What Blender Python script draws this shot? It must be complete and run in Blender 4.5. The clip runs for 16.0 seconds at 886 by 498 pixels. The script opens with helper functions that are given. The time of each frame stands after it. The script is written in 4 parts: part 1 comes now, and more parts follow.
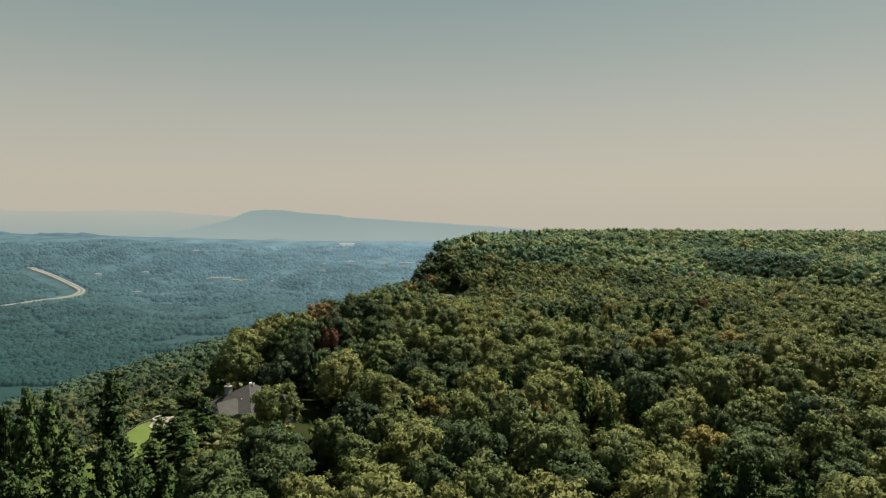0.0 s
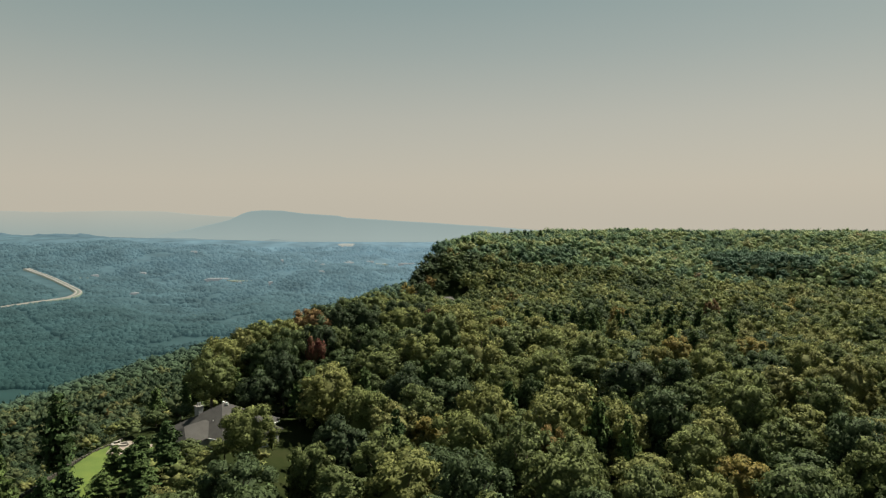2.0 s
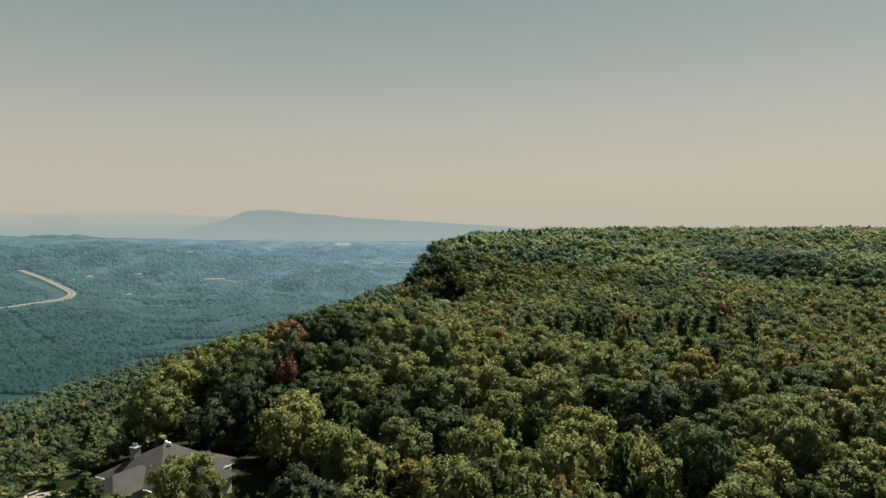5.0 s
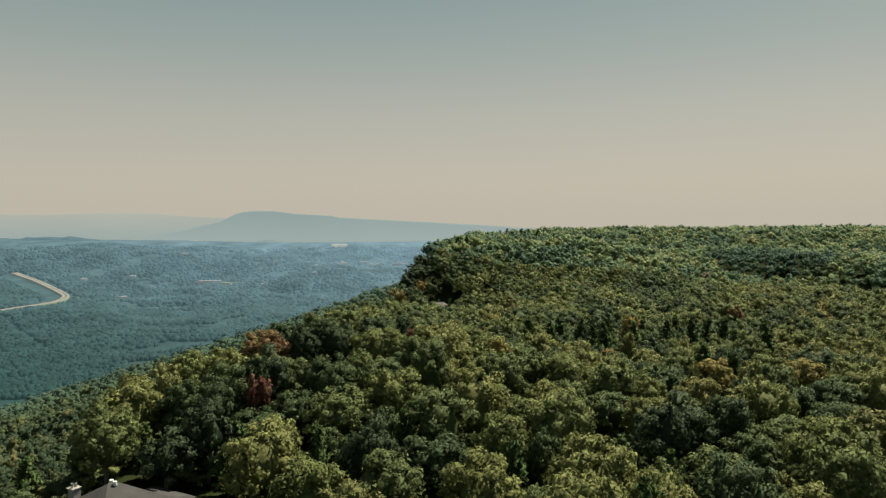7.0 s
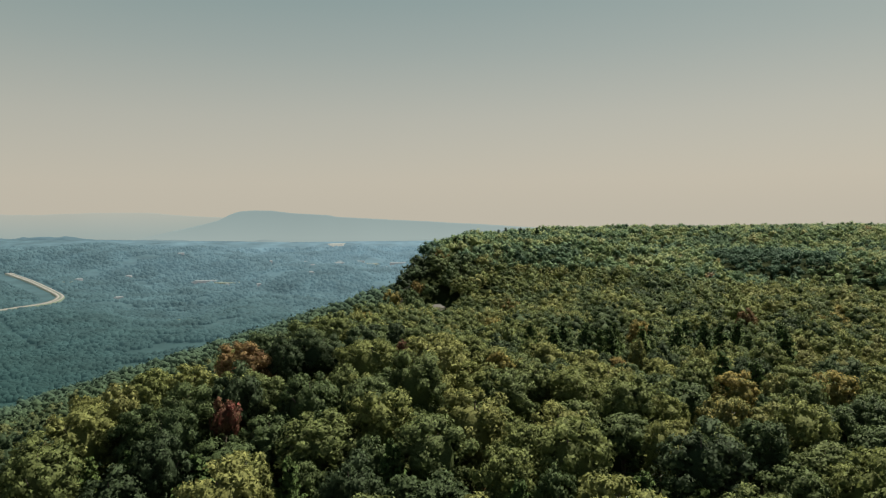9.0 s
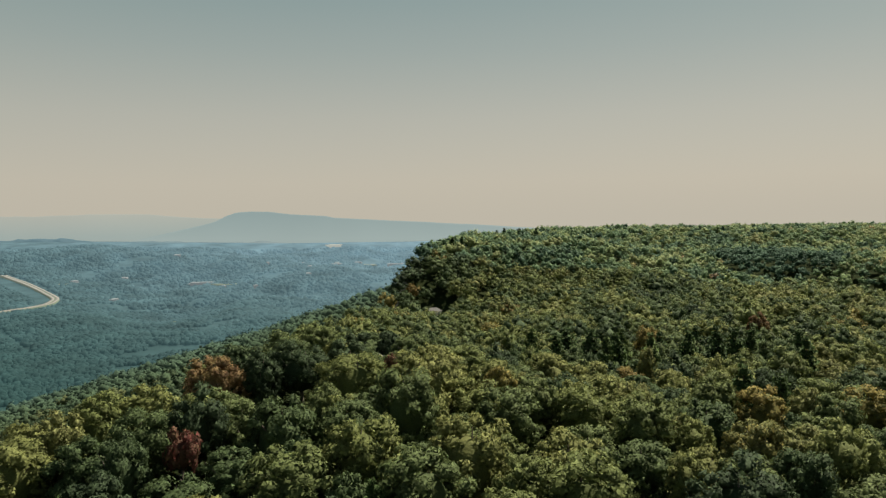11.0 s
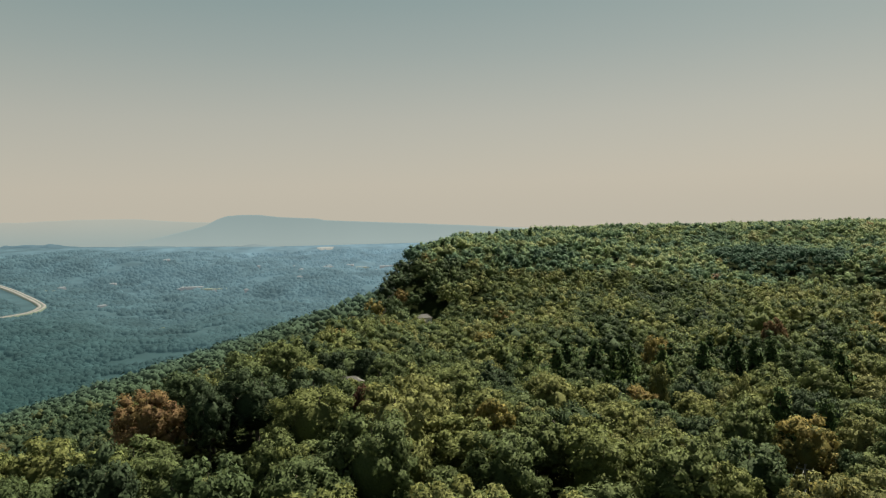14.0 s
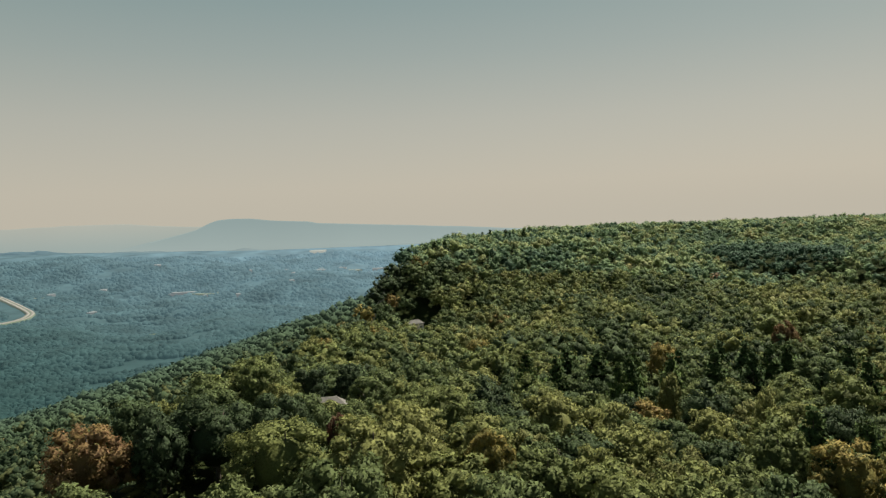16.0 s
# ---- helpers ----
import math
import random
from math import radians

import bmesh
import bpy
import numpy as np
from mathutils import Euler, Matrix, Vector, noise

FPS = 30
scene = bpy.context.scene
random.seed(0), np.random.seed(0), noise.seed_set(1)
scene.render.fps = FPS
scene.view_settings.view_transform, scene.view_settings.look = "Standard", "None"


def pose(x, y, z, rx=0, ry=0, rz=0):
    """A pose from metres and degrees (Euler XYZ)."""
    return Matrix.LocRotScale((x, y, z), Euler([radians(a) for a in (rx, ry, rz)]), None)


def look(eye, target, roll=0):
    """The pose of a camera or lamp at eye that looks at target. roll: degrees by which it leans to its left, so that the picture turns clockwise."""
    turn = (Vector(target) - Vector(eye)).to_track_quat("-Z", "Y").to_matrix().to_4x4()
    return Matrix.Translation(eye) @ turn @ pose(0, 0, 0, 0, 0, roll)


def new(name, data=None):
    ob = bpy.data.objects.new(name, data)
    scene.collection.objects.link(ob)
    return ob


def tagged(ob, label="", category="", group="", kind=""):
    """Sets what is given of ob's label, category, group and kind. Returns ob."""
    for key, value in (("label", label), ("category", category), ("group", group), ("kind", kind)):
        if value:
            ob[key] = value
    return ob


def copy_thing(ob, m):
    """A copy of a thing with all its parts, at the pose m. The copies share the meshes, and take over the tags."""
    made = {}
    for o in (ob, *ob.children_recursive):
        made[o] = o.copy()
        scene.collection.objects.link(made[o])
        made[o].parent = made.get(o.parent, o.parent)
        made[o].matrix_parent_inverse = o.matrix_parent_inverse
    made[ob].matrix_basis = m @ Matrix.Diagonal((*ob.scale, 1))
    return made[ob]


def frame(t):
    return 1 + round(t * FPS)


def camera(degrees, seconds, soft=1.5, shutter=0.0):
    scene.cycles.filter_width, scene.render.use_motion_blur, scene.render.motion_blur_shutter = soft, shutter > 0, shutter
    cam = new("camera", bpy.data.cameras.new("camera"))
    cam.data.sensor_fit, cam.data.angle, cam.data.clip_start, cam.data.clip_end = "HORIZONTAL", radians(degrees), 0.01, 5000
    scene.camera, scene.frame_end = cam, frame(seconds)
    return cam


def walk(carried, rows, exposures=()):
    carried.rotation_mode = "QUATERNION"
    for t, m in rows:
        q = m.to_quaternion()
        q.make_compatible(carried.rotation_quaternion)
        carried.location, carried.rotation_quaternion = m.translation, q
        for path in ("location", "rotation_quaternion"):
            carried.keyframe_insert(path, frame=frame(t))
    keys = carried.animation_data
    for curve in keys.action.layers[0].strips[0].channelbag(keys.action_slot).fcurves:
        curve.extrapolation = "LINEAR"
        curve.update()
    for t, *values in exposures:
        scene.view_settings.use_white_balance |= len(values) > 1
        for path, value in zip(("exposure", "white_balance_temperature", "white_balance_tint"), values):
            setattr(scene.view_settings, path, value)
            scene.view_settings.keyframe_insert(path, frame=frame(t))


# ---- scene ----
# seconds, eye, target, roll
PATH = [
    (0, (0.00, 0.00, 45.00), (0.0, 999.1, 1.4), 0.20),
    (1, (0.14, 8.65, 44.63), (0.8, 1007.7, 2.2), 0.15),
    (2, (0.55, 17.48, 44.61), (1.3, 1016.6, 1.6), 0.11),
    (3, (1.10, 25.86, 44.66), (2.7, 1024.9, 0.4), 0.01),
    (4, (1.72, 33.98, 44.80), (4.2, 1033.0, -0.3), -0.09),
    (6.5, (2.97, 54.86, 44.60), (10.3, 1053.8, 0.4), -0.40),
    (8, (3.57, 67.64, 44.64), (13.7, 1066.6, -0.7), -0.54),
    (9, (4.02, 75.99, 44.81), (15.5, 1074.9, -1.1), -0.60),
    (11.5, (5.56, 96.40, 44.60), (21.3, 1095.3, -0.4), -0.86),
    (12.5, (6.43, 104.95, 44.68), (25.6, 1103.7, -0.3), -1.10),
    (13.5, (7.31, 113.72, 44.73), (29.8, 1112.5, 0.5), -1.33),
    (14.5, (8.24, 122.33, 44.59), (35.1, 1121.0, 1.2), -1.61),
    (15, (8.69, 126.52, 44.52), (37.5, 1125.2, 1.6), -1.78),
    (15.5, (9.13, 130.71, 44.55), (40.7, 1129.3, 2.0), -1.98),
    (16, (9.35, 135.00, 44.66), (43.8, 1133.5, 2.4), -2.19),
]

cam = camera(65, 16.0, soft=1.3)
walk(cam, [(t, look(e, a, r)) for t, e, a, r in PATH])

# ---- light ----
SUN_AZ, SUN_EL = 40.0, 53.0          # degrees to the right of +y, and above the horizon
SUN_WAY = Vector((math.sin(radians(SUN_AZ)) * math.cos(radians(SUN_EL)), math.cos(radians(SUN_AZ)) * math.cos(radians(SUN_EL)), math.sin(radians(SUN_EL))))
sun = new("sun", bpy.data.lights.new("sun", "SUN"))
sun.data.energy, sun.data.angle, sun.data.color = 5.0, radians(0.6), (1.0, 0.93, 0.78)
sun.matrix_world = look((0, 0, 400), Vector((0, 0, 400)) - SUN_WAY)
scene.view_settings.exposure = 1.05
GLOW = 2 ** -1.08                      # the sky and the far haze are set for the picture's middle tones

world = bpy.data.worlds.new("sky")
scene.world = world
world.use_nodes = True
wt = world.node_tree
wt.nodes.clear()
w_out = wt.nodes.new("ShaderNodeOutputWorld")
w_bg = wt.nodes.new("ShaderNodeBackground")
w_sky = wt.nodes.new("ShaderNodeTexSky")
w_sky.sky_type, w_sky.sun_disc = "NISHITA", False
w_sky.sun_elevation, w_sky.sun_rotation = radians(SUN_EL), radians(SUN_AZ)
w_sky.air_density, w_sky.dust_density, w_sky.ozone_density = 1.0, 4.0, 1.0
w_scale = wt.nodes.new("ShaderNodeVectorMath")
w_scale.operation = "SCALE"
w_scale.inputs["Scale"].default_value = 0.05
w_co = wt.nodes.new("ShaderNodeTexCoord")
w_sep = wt.nodes.new("ShaderNodeSeparateXYZ")
w_ramp = wt.nodes.new("ShaderNodeValToRGB")
w_mix = wt.nodes.new("ShaderNodeMix")
w_mix.data_type = "RGBA"
w_mix.inputs["Factor"].default_value = 0.9
# hazy late-summer sky: warm grey at the horizon, grey-teal above
stops = [(0.0, (0.570, 0.525, 0.430)), (0.05, (0.560, 0.516, 0.422)), (0.14, (0.463, 0.458, 0.388)), (0.23, (0.330, 0.380, 0.342)), (0.32, (0.226, 0.312, 0.298)), (0.6, (0.13, 0.19, 0.20)), (1.0, (0.08, 0.13, 0.15))]
for k, (p, c) in enumerate(stops):
    el = w_ramp.color_ramp.elements[k] if k < 2 else w_ramp.color_ramp.elements.new(p)
    el.position, el.color = p, (*[GLOW * q for q in c], 1)
for a, b in ((w_co.outputs["Generated"], w_sep.inputs[0]), (w_sep.outputs["Z"], w_ramp.inputs["Fac"]), (w_sky.outputs["Color"], w_scale.inputs[0]),
             (w_scale.outputs["Vector"], w_mix.inputs["A"]), (w_ramp.outputs["Color"], w_mix.inputs["B"]), (w_mix.outputs["Result"], w_bg.inputs["Color"]),
             (w_bg.outputs["Background"], w_out.inputs["Surface"])):
    wt.links.new(a, b)

# ---- materials ----


def material(name, rough=0.8, spec=0.3, metal=0.0):
    m = bpy.data.materials.new(name)
    m.use_nodes = True
    n = m.node_tree.nodes
    b = n["Principled BSDF"]
    b.inputs["Roughness"].default_value = rough
    b.inputs["Specular IOR Level"].default_value = spec
    b.inputs["Metallic"].default_value = metal
    return m, m.node_tree, b


def ramp(tree, stops):
    r = tree.nodes.new("ShaderNodeValToRGB")
    for k, (p, c) in enumerate(stops):
        el = r.color_ramp.elements[k] if k < 2 else r.color_ramp.elements.new(p)
        el.position, el.color = p, (*c, 1)
    return r


def noise_node(tree, scale, detail=4, vector=None):
    n = tree.nodes.new("ShaderNodeTexNoise")
    n.inputs["Scale"].default_value = scale
    n.inputs["Detail"].default_value = detail
    if vector is None:
        g = tree.nodes.new("ShaderNodeNewGeometry")
        vector = g.outputs["Position"]
    tree.links.new(vector, n.inputs["Vector"])
    return n


def math_node(tree, op, a, b):
    n = tree.nodes.new("ShaderNodeMath")
    n.operation = op
    for k, v in enumerate((a, b)):
        if isinstance(v, (int, float)):
            n.inputs[k].default_value = v
        else:
            tree.links.new(v, n.inputs[k])
    return n.outputs[0]


def surface(name, stops, scale=1.0, rough=0.85, bump=0.3, fine=12.0, spec=0.25, metal=0.0):
    """A weathered surface: colours by a coarse noise, speckle and relief by a fine one."""
    m, t, b = material(name, rough, spec, metal)
    coarse, grain = noise_node(t, scale, 5), noise_node(t, fine, 3)
    f = math_node(t, "ADD", math_node(t, "MULTIPLY", coarse.outputs["Fac"], 0.7), math_node(t, "MULTIPLY", grain.outputs["Fac"], 0.3))
    r = ramp(t, stops)
    t.links.new(f, r.inputs["Fac"])
    t.links.new(r.outputs["Color"], b.inputs["Base Color"])
    bm_ = t.nodes.new("ShaderNodeBump")
    bm_.inputs["Strength"].default_value = bump
    bm_.inputs["Distance"].default_value = 0.05
    t.links.new(grain.outputs["Fac"], bm_.inputs["Height"])
    t.links.new(bm_.outputs["Normal"], b.inputs["Normal"])
    return m


LEAF_STOPS = [(0, (0.037, 0.055, 0.029)), (0.22, (0.058, 0.084, 0.035)), (0.45, (0.090, 0.114, 0.043)), (0.68, (0.123, 0.142, 0.047)),
              (0.84, (0.156, 0.164, 0.056)), (0.885, (0.143, 0.148, 0.056)), (0.905, (0.178, 0.150, 0.042)), (0.93, (0.172, 0.128, 0.044)), (0.955, (0.158, 0.104, 0.050)), (0.985, (0.112, 0.059, 0.041)), (1, (0.107, 0.035, 0.029))]
# far plateau leaves: lighter and bluer, with haze put into the colour
HAZED_FAR_STOPS = [(0, (0.059, 0.104, 0.070)), (0.25, (0.101, 0.158, 0.090)), (0.5, (0.150, 0.211, 0.103)), (0.84, (0.230, 0.268, 0.117)), (0.9, (0.239, 0.250, 0.124)), (0.95, (0.322, 0.263, 0.106)), (0.975, (0.250, 0.184, 0.135)), (1, (0.214, 0.112, 0.099))]
# mountainside leaves: blue raised to put some haze into the colour
HAZED_SLOPE_STOPS = [(0.0, (0.024, 0.045, 0.025)), (0.3, (0.045, 0.069, 0.036)), (0.6, (0.069, 0.093, 0.045)), (0.88, (0.102, 0.116, 0.050)), (0.93, (0.124, 0.116, 0.049)), (1.0, (0.115, 0.091, 0.045))]


def leaves(name, stops, through_light=0.30, clump=2.2, rough=0.85):
    """Foliage: the colour goes by tree (attribute tint), the shade by leaf clump and by sprig, with the relief of clumped leaves."""
    m, t, b = material(name, 0.75, 0.08)
    at = t.nodes.new("ShaderNodeAttribute")
    at.attribute_name = "tint"
    geo = t.nodes.new("ShaderNodeNewGeometry")
    jitter = math_node(t, "MULTIPLY", math_node(t, "SUBTRACT", geo.outputs["Random Per Island"], 0.5), 0.03)
    big = noise_node(t, 0.35, 2)
    f = math_node(t, "ADD", at.outputs["Fac"], jitter)
    f = math_node(t, "ADD", f, math_node(t, "MULTIPLY", math_node(t, "SUBTRACT", big.outputs["Fac"], 0.5), 0.06))
    r = ramp(t, stops)
    t.links.new(f, r.inputs["Fac"])
    fine = noise_node(t, clump * 1.7, 3)
    v = t.nodes.new("ShaderNodeHueSaturation")
    t.links.new(r.outputs["Color"], v.inputs["Color"])
    val = math_node(t, "ADD", 1.0 - 0.90 * rough, math_node(t, "MULTIPLY", geo.outputs["Random Per Island"], 0.80 * rough))
    t.links.new(math_node(t, "MAXIMUM", 0.2, math_node(t, "ADD", val, math_node(t, "MULTIPLY", fine.outputs["Fac"], 1.0 * rough))), v.inputs["Value"])
    t.links.new(v.outputs["Color"], b.inputs["Base Color"])
    cell = t.nodes.new("ShaderNodeTexVoronoi")
    cell.inputs["Scale"].default_value = clump
    t.links.new(geo.outputs["Position"], cell.inputs["Vector"])
    hgt = math_node(t, "SUBTRACT", math_node(t, "MULTIPLY", fine.outputs["Fac"], 0.8), cell.outputs["Distance"])
    bump = t.nodes.new("ShaderNodeBump")
    bump.inputs["Strength"].default_value, bump.inputs["Distance"].default_value = 0.5, 0.4 * rough / clump
    t.links.new(hgt, bump.inputs["Height"])
    t.links.new(bump.outputs["Normal"], b.inputs["Normal"])
    tr = t.nodes.new("ShaderNodeBsdfTranslucent")
    t.links.new(v.outputs["Color"], tr.inputs["Color"])
    mx = t.nodes.new("ShaderNodeMixShader")
    mx.inputs[0].default_value = through_light
    t.links.new(b.outputs[0], mx.inputs[1])
    t.links.new(tr.outputs[0], mx.inputs[2])
    t.links.new(mx.outputs[0], t.nodes["Material Output"].inputs["Surface"])
    return m


LEAVES = leaves("broad_leaves", LEAF_STOPS)
FAR_LEAVES = leaves("hazed_plateau_leaves", HAZED_FAR_STOPS, 0.42, 1.1, 0.5)
NEEDLES = leaves("conifer_needles", [(0.0, (0.030, 0.054, 0.018)), (0.5, (0.052, 0.082, 0.024)), (1.0, (0.095, 0.125, 0.034))], through_light=0.1)
SLOPE_LEAVES = leaves("hazed_mountainside_leaves", HAZED_SLOPE_STOPS, 0.42, 1.1, 0.4)
BARK = surface("bark", [(0.3, (0.06, 0.045, 0.035)), (0.7, (0.17, 0.14, 0.115))], 3.0, 0.9, 0.6, 30)
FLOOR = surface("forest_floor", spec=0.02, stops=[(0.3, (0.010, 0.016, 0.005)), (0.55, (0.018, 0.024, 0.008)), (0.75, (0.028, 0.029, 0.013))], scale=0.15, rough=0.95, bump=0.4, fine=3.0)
GRASS = surface("lawn_grass", [(0.3, (0.055, 0.095, 0.016)), (0.7, (0.10, 0.135, 0.024))], 0.3, 0.9, 0.3, 14.0)
ROCK = surface("sandstone_rock", [(0.3, (0.10, 0.09, 0.075)), (0.7, (0.30, 0.26, 0.21))], 0.15, 0.9, 0.8, 1.5)
DARK_STONE = surface("mossy_stone", [(0.3, (0.035, 0.034, 0.026)), (0.7, (0.085, 0.078, 0.062))], 1.5, 0.9, 0.6, 8)
PAVING = surface("pale_paving", [(0.3, (0.17, 0.145, 0.12)), (0.7, (0.25, 0.215, 0.18))], 0.8, 0.85, 0.2, 10)
SHINGLE = surface("grey_shingle", [(0.3, (0.034, 0.033, 0.031)), (0.7, (0.058, 0.056, 0.052))], 0.6, 0.9, 0.4, 16)
OLD_SHINGLE = surface("weathered_shingle", [(0.3, (0.085, 0.082, 0.075)), (0.7, (0.13, 0.125, 0.115))], 0.6, 0.9, 0.4, 16)
PLASTER = surface("white_plaster", [(0.3, (0.50, 0.49, 0.47)), (0.7, (0.62, 0.61, 0.59))], 0.7, 0.85, 0.15, 12)


def hazed_surface(name, near, far, y0, y1, glow, lit, scale, contrast=0.5, lit_far=None, axis_name="Y", side=0.0):
    """The backdrop of distance: pale blue woods and ridges, with haze put into base colour and glow, lighter the
    farther off they lie.
    """
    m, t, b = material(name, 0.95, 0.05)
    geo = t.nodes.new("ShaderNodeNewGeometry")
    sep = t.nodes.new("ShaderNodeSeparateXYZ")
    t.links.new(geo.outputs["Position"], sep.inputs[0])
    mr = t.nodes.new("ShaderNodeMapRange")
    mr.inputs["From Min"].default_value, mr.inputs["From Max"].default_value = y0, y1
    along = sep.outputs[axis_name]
    # side: the painted haze also thickens towards +x
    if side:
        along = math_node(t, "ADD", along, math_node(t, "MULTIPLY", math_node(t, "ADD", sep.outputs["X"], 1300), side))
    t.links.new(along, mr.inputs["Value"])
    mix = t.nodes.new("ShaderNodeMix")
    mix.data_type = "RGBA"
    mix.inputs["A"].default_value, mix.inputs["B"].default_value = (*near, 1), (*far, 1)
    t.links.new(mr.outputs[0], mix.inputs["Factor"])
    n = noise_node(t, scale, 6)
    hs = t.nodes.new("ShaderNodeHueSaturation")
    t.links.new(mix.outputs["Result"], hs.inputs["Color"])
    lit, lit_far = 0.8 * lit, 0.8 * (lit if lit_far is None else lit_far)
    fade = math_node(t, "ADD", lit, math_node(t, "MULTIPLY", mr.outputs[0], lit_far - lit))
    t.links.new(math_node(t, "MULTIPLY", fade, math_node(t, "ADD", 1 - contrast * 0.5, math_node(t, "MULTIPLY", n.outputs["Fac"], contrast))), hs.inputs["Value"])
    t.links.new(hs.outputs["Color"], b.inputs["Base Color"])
    # broad noise mottles the glow like hazy, shaded ridges
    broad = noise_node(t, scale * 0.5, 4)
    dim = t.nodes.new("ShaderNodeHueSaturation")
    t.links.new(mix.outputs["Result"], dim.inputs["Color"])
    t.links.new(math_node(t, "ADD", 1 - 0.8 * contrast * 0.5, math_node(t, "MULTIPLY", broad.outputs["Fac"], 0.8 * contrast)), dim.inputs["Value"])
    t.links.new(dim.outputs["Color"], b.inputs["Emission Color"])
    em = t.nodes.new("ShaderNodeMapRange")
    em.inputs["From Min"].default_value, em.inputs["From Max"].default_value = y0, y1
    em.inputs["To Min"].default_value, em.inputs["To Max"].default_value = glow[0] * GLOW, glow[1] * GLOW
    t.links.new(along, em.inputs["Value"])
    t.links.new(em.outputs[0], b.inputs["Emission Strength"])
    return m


# woods: haze put in as pale blue and glow, rising with distance
FAR_SLOPE = hazed_surface("far_mountainside_woods", (0.060, 0.090, 0.046), (0.068, 0.136, 0.142), 650, 2300, (0.07, 0.55), 0.82, 0.02, 1.2, 0.34)
VALLEY = hazed_surface("valley_woods", (0.023, 0.064, 0.056), (0.190, 0.308, 0.365), 1300, 5300, (0.46, 0.86), 0.40, 0.012, 1.7, 0.12, side=0.6)
# haze by position: hills paler to the right, mountain and ridge by height
HILLS = hazed_surface("valley_hills", (0.140, 0.225, 0.258), (0.340, 0.418, 0.405), -2300, -900, (0.86, 0.92), 0.14, 0.006, 0.6, 0.05, axis_name="X")
MOUNTAIN = hazed_surface("far_mountain", (0.355, 0.430, 0.408), (0.303, 0.383, 0.372), -90, 80, (0.97, 0.97), 0.03, 0.003, 0.12, axis_name="Z")
RIDGE = hazed_surface("far_ridge", (0.36, 0.425, 0.395), (0.455, 0.470, 0.410), -60, 90, (0.97, 0.97), 0.02, 0.003, 0.12, axis_name="Z")

# ---- terrain ----
LATTICE = np.random.RandomState(5).rand(256, 256)


def smooth01(a):
    a = np.clip(a, 0, 1)
    return a * a * (3 - 2 * a)


def value_noise(x, y, size):
    u, v = np.asarray(x, float) / size + 77.3, np.asarray(y, float) / size + 31.7
    i, j = np.floor(u).astype(int), np.floor(v).astype(int)
    a, b = smooth01(u - i), smooth01(v - j)
    g = lambda p, q: LATTICE[p % 256, q % 256]
    return (g(i, j) * (1 - a) + g(i + 1, j) * a) * (1 - b) + (g(i, j + 1) * (1 - a) + g(i + 1, j + 1) * a) * b - 0.5


TREE_TALL = 15.2
# heights of the canopy over the plateau: x, y, z
CANOPY = np.array([
    (-45, 60, 8), (60, 60, 6), (-20, 110, 8), (40, 120, 8), (100, 140, 6), (20, 139, 10), (-45, 132, 10), (30, 150, 11), (-50, 206, 17), (-12, 232, 18), (29, 192, 13),
    (-43, 242, 15), (91, 251, 7), (81, 277, 2), (-20, 279, 13), (73, 313, 0), (87, 356, -3), (170, 331, 2), (250, 400, 1), (30, 400, -2), (-30, 400, 2),
    (30, 554, -8), (0, 480, -8), (5, 520, -13), (5, 560, -15), (-18, 575, -6), (150, 520, -6), (310, 610, -12), (420, 930, 2), (-6, 612, 24), (6, 634, 27), (45, 606, 0), (0, 655, 27), (30, 690, 30), (76, 800, 30),
    (140, 1250, 26), (406, 1475, 23), (760, 1300, 17)], float)
EDGE_Y = (-600, 90, 150, 172, 205, 242, 279, 350, 450, 560, 650, 700, 800, 1000, 1500, 2240, 3000, 5000)
EDGE_X = (-80, -67, -68, -57, -54, -49, -36, -32, -33, -25, -11, 4, 28, 70, 240, 500, 680, 1200)
DROP = (24, 26, 28, 34, 42, 42, 40, 38, 36, 36, 40, 42, 42, 42, 42, 42, 42, 42)


ROAD = [(-2010, 3372), (-1985, 3352), (-1945, 3318), (-1800, 3180), (-1690, 3070), (-1575, 2940), (-1445, 2765), (-1390, 2650), (-1368, 2550), (-1372, 2450), (-1390, 2370), (-1402, 2300), (-1440, 2180), (-1560, 2020)]
RAVINE = [(640, 430), (420, 560), (390, 660), (350, 770), (240, 850), (150, 900)]     # the fold that cuts into the plateau


def distance_to(path, x, y):
    best = np.full(np.shape(x), 1e9)
    for (ax, ay), (bx, by) in zip(path[:-1], path[1:]):
        dx, dy = bx - ax, by - ay
        u = np.clip(((x - ax) * dx + (y - ay) * dy) / (dx * dx + dy * dy), 0, 1)
        best = np.minimum(best, np.hypot(x - ax - u * dx, y - ay - u * dy))
    return best


def valley_floor(x, y):
    z = -260 + 137 / 1600 * np.clip(y - 3000, 0, 1700) + 0.02 * np.clip(-x - 900, 0, 3000)
    fade = smooth01((y - 1300) / 900) * smooth01((4500 - y) / 300)
    fade = fade * (0.15 + 0.85 * smooth01((distance_to(ROAD, x, y) - 40) / 260))
    return z + fade * (84 * value_noise(x, y, 460) + 46 * value_noise(x, y, 190) + 16 * value_noise(x, y, 80) + 95 * value_noise(x * 0.35, y, 520) * smooth01((y - 2600) / 1200))


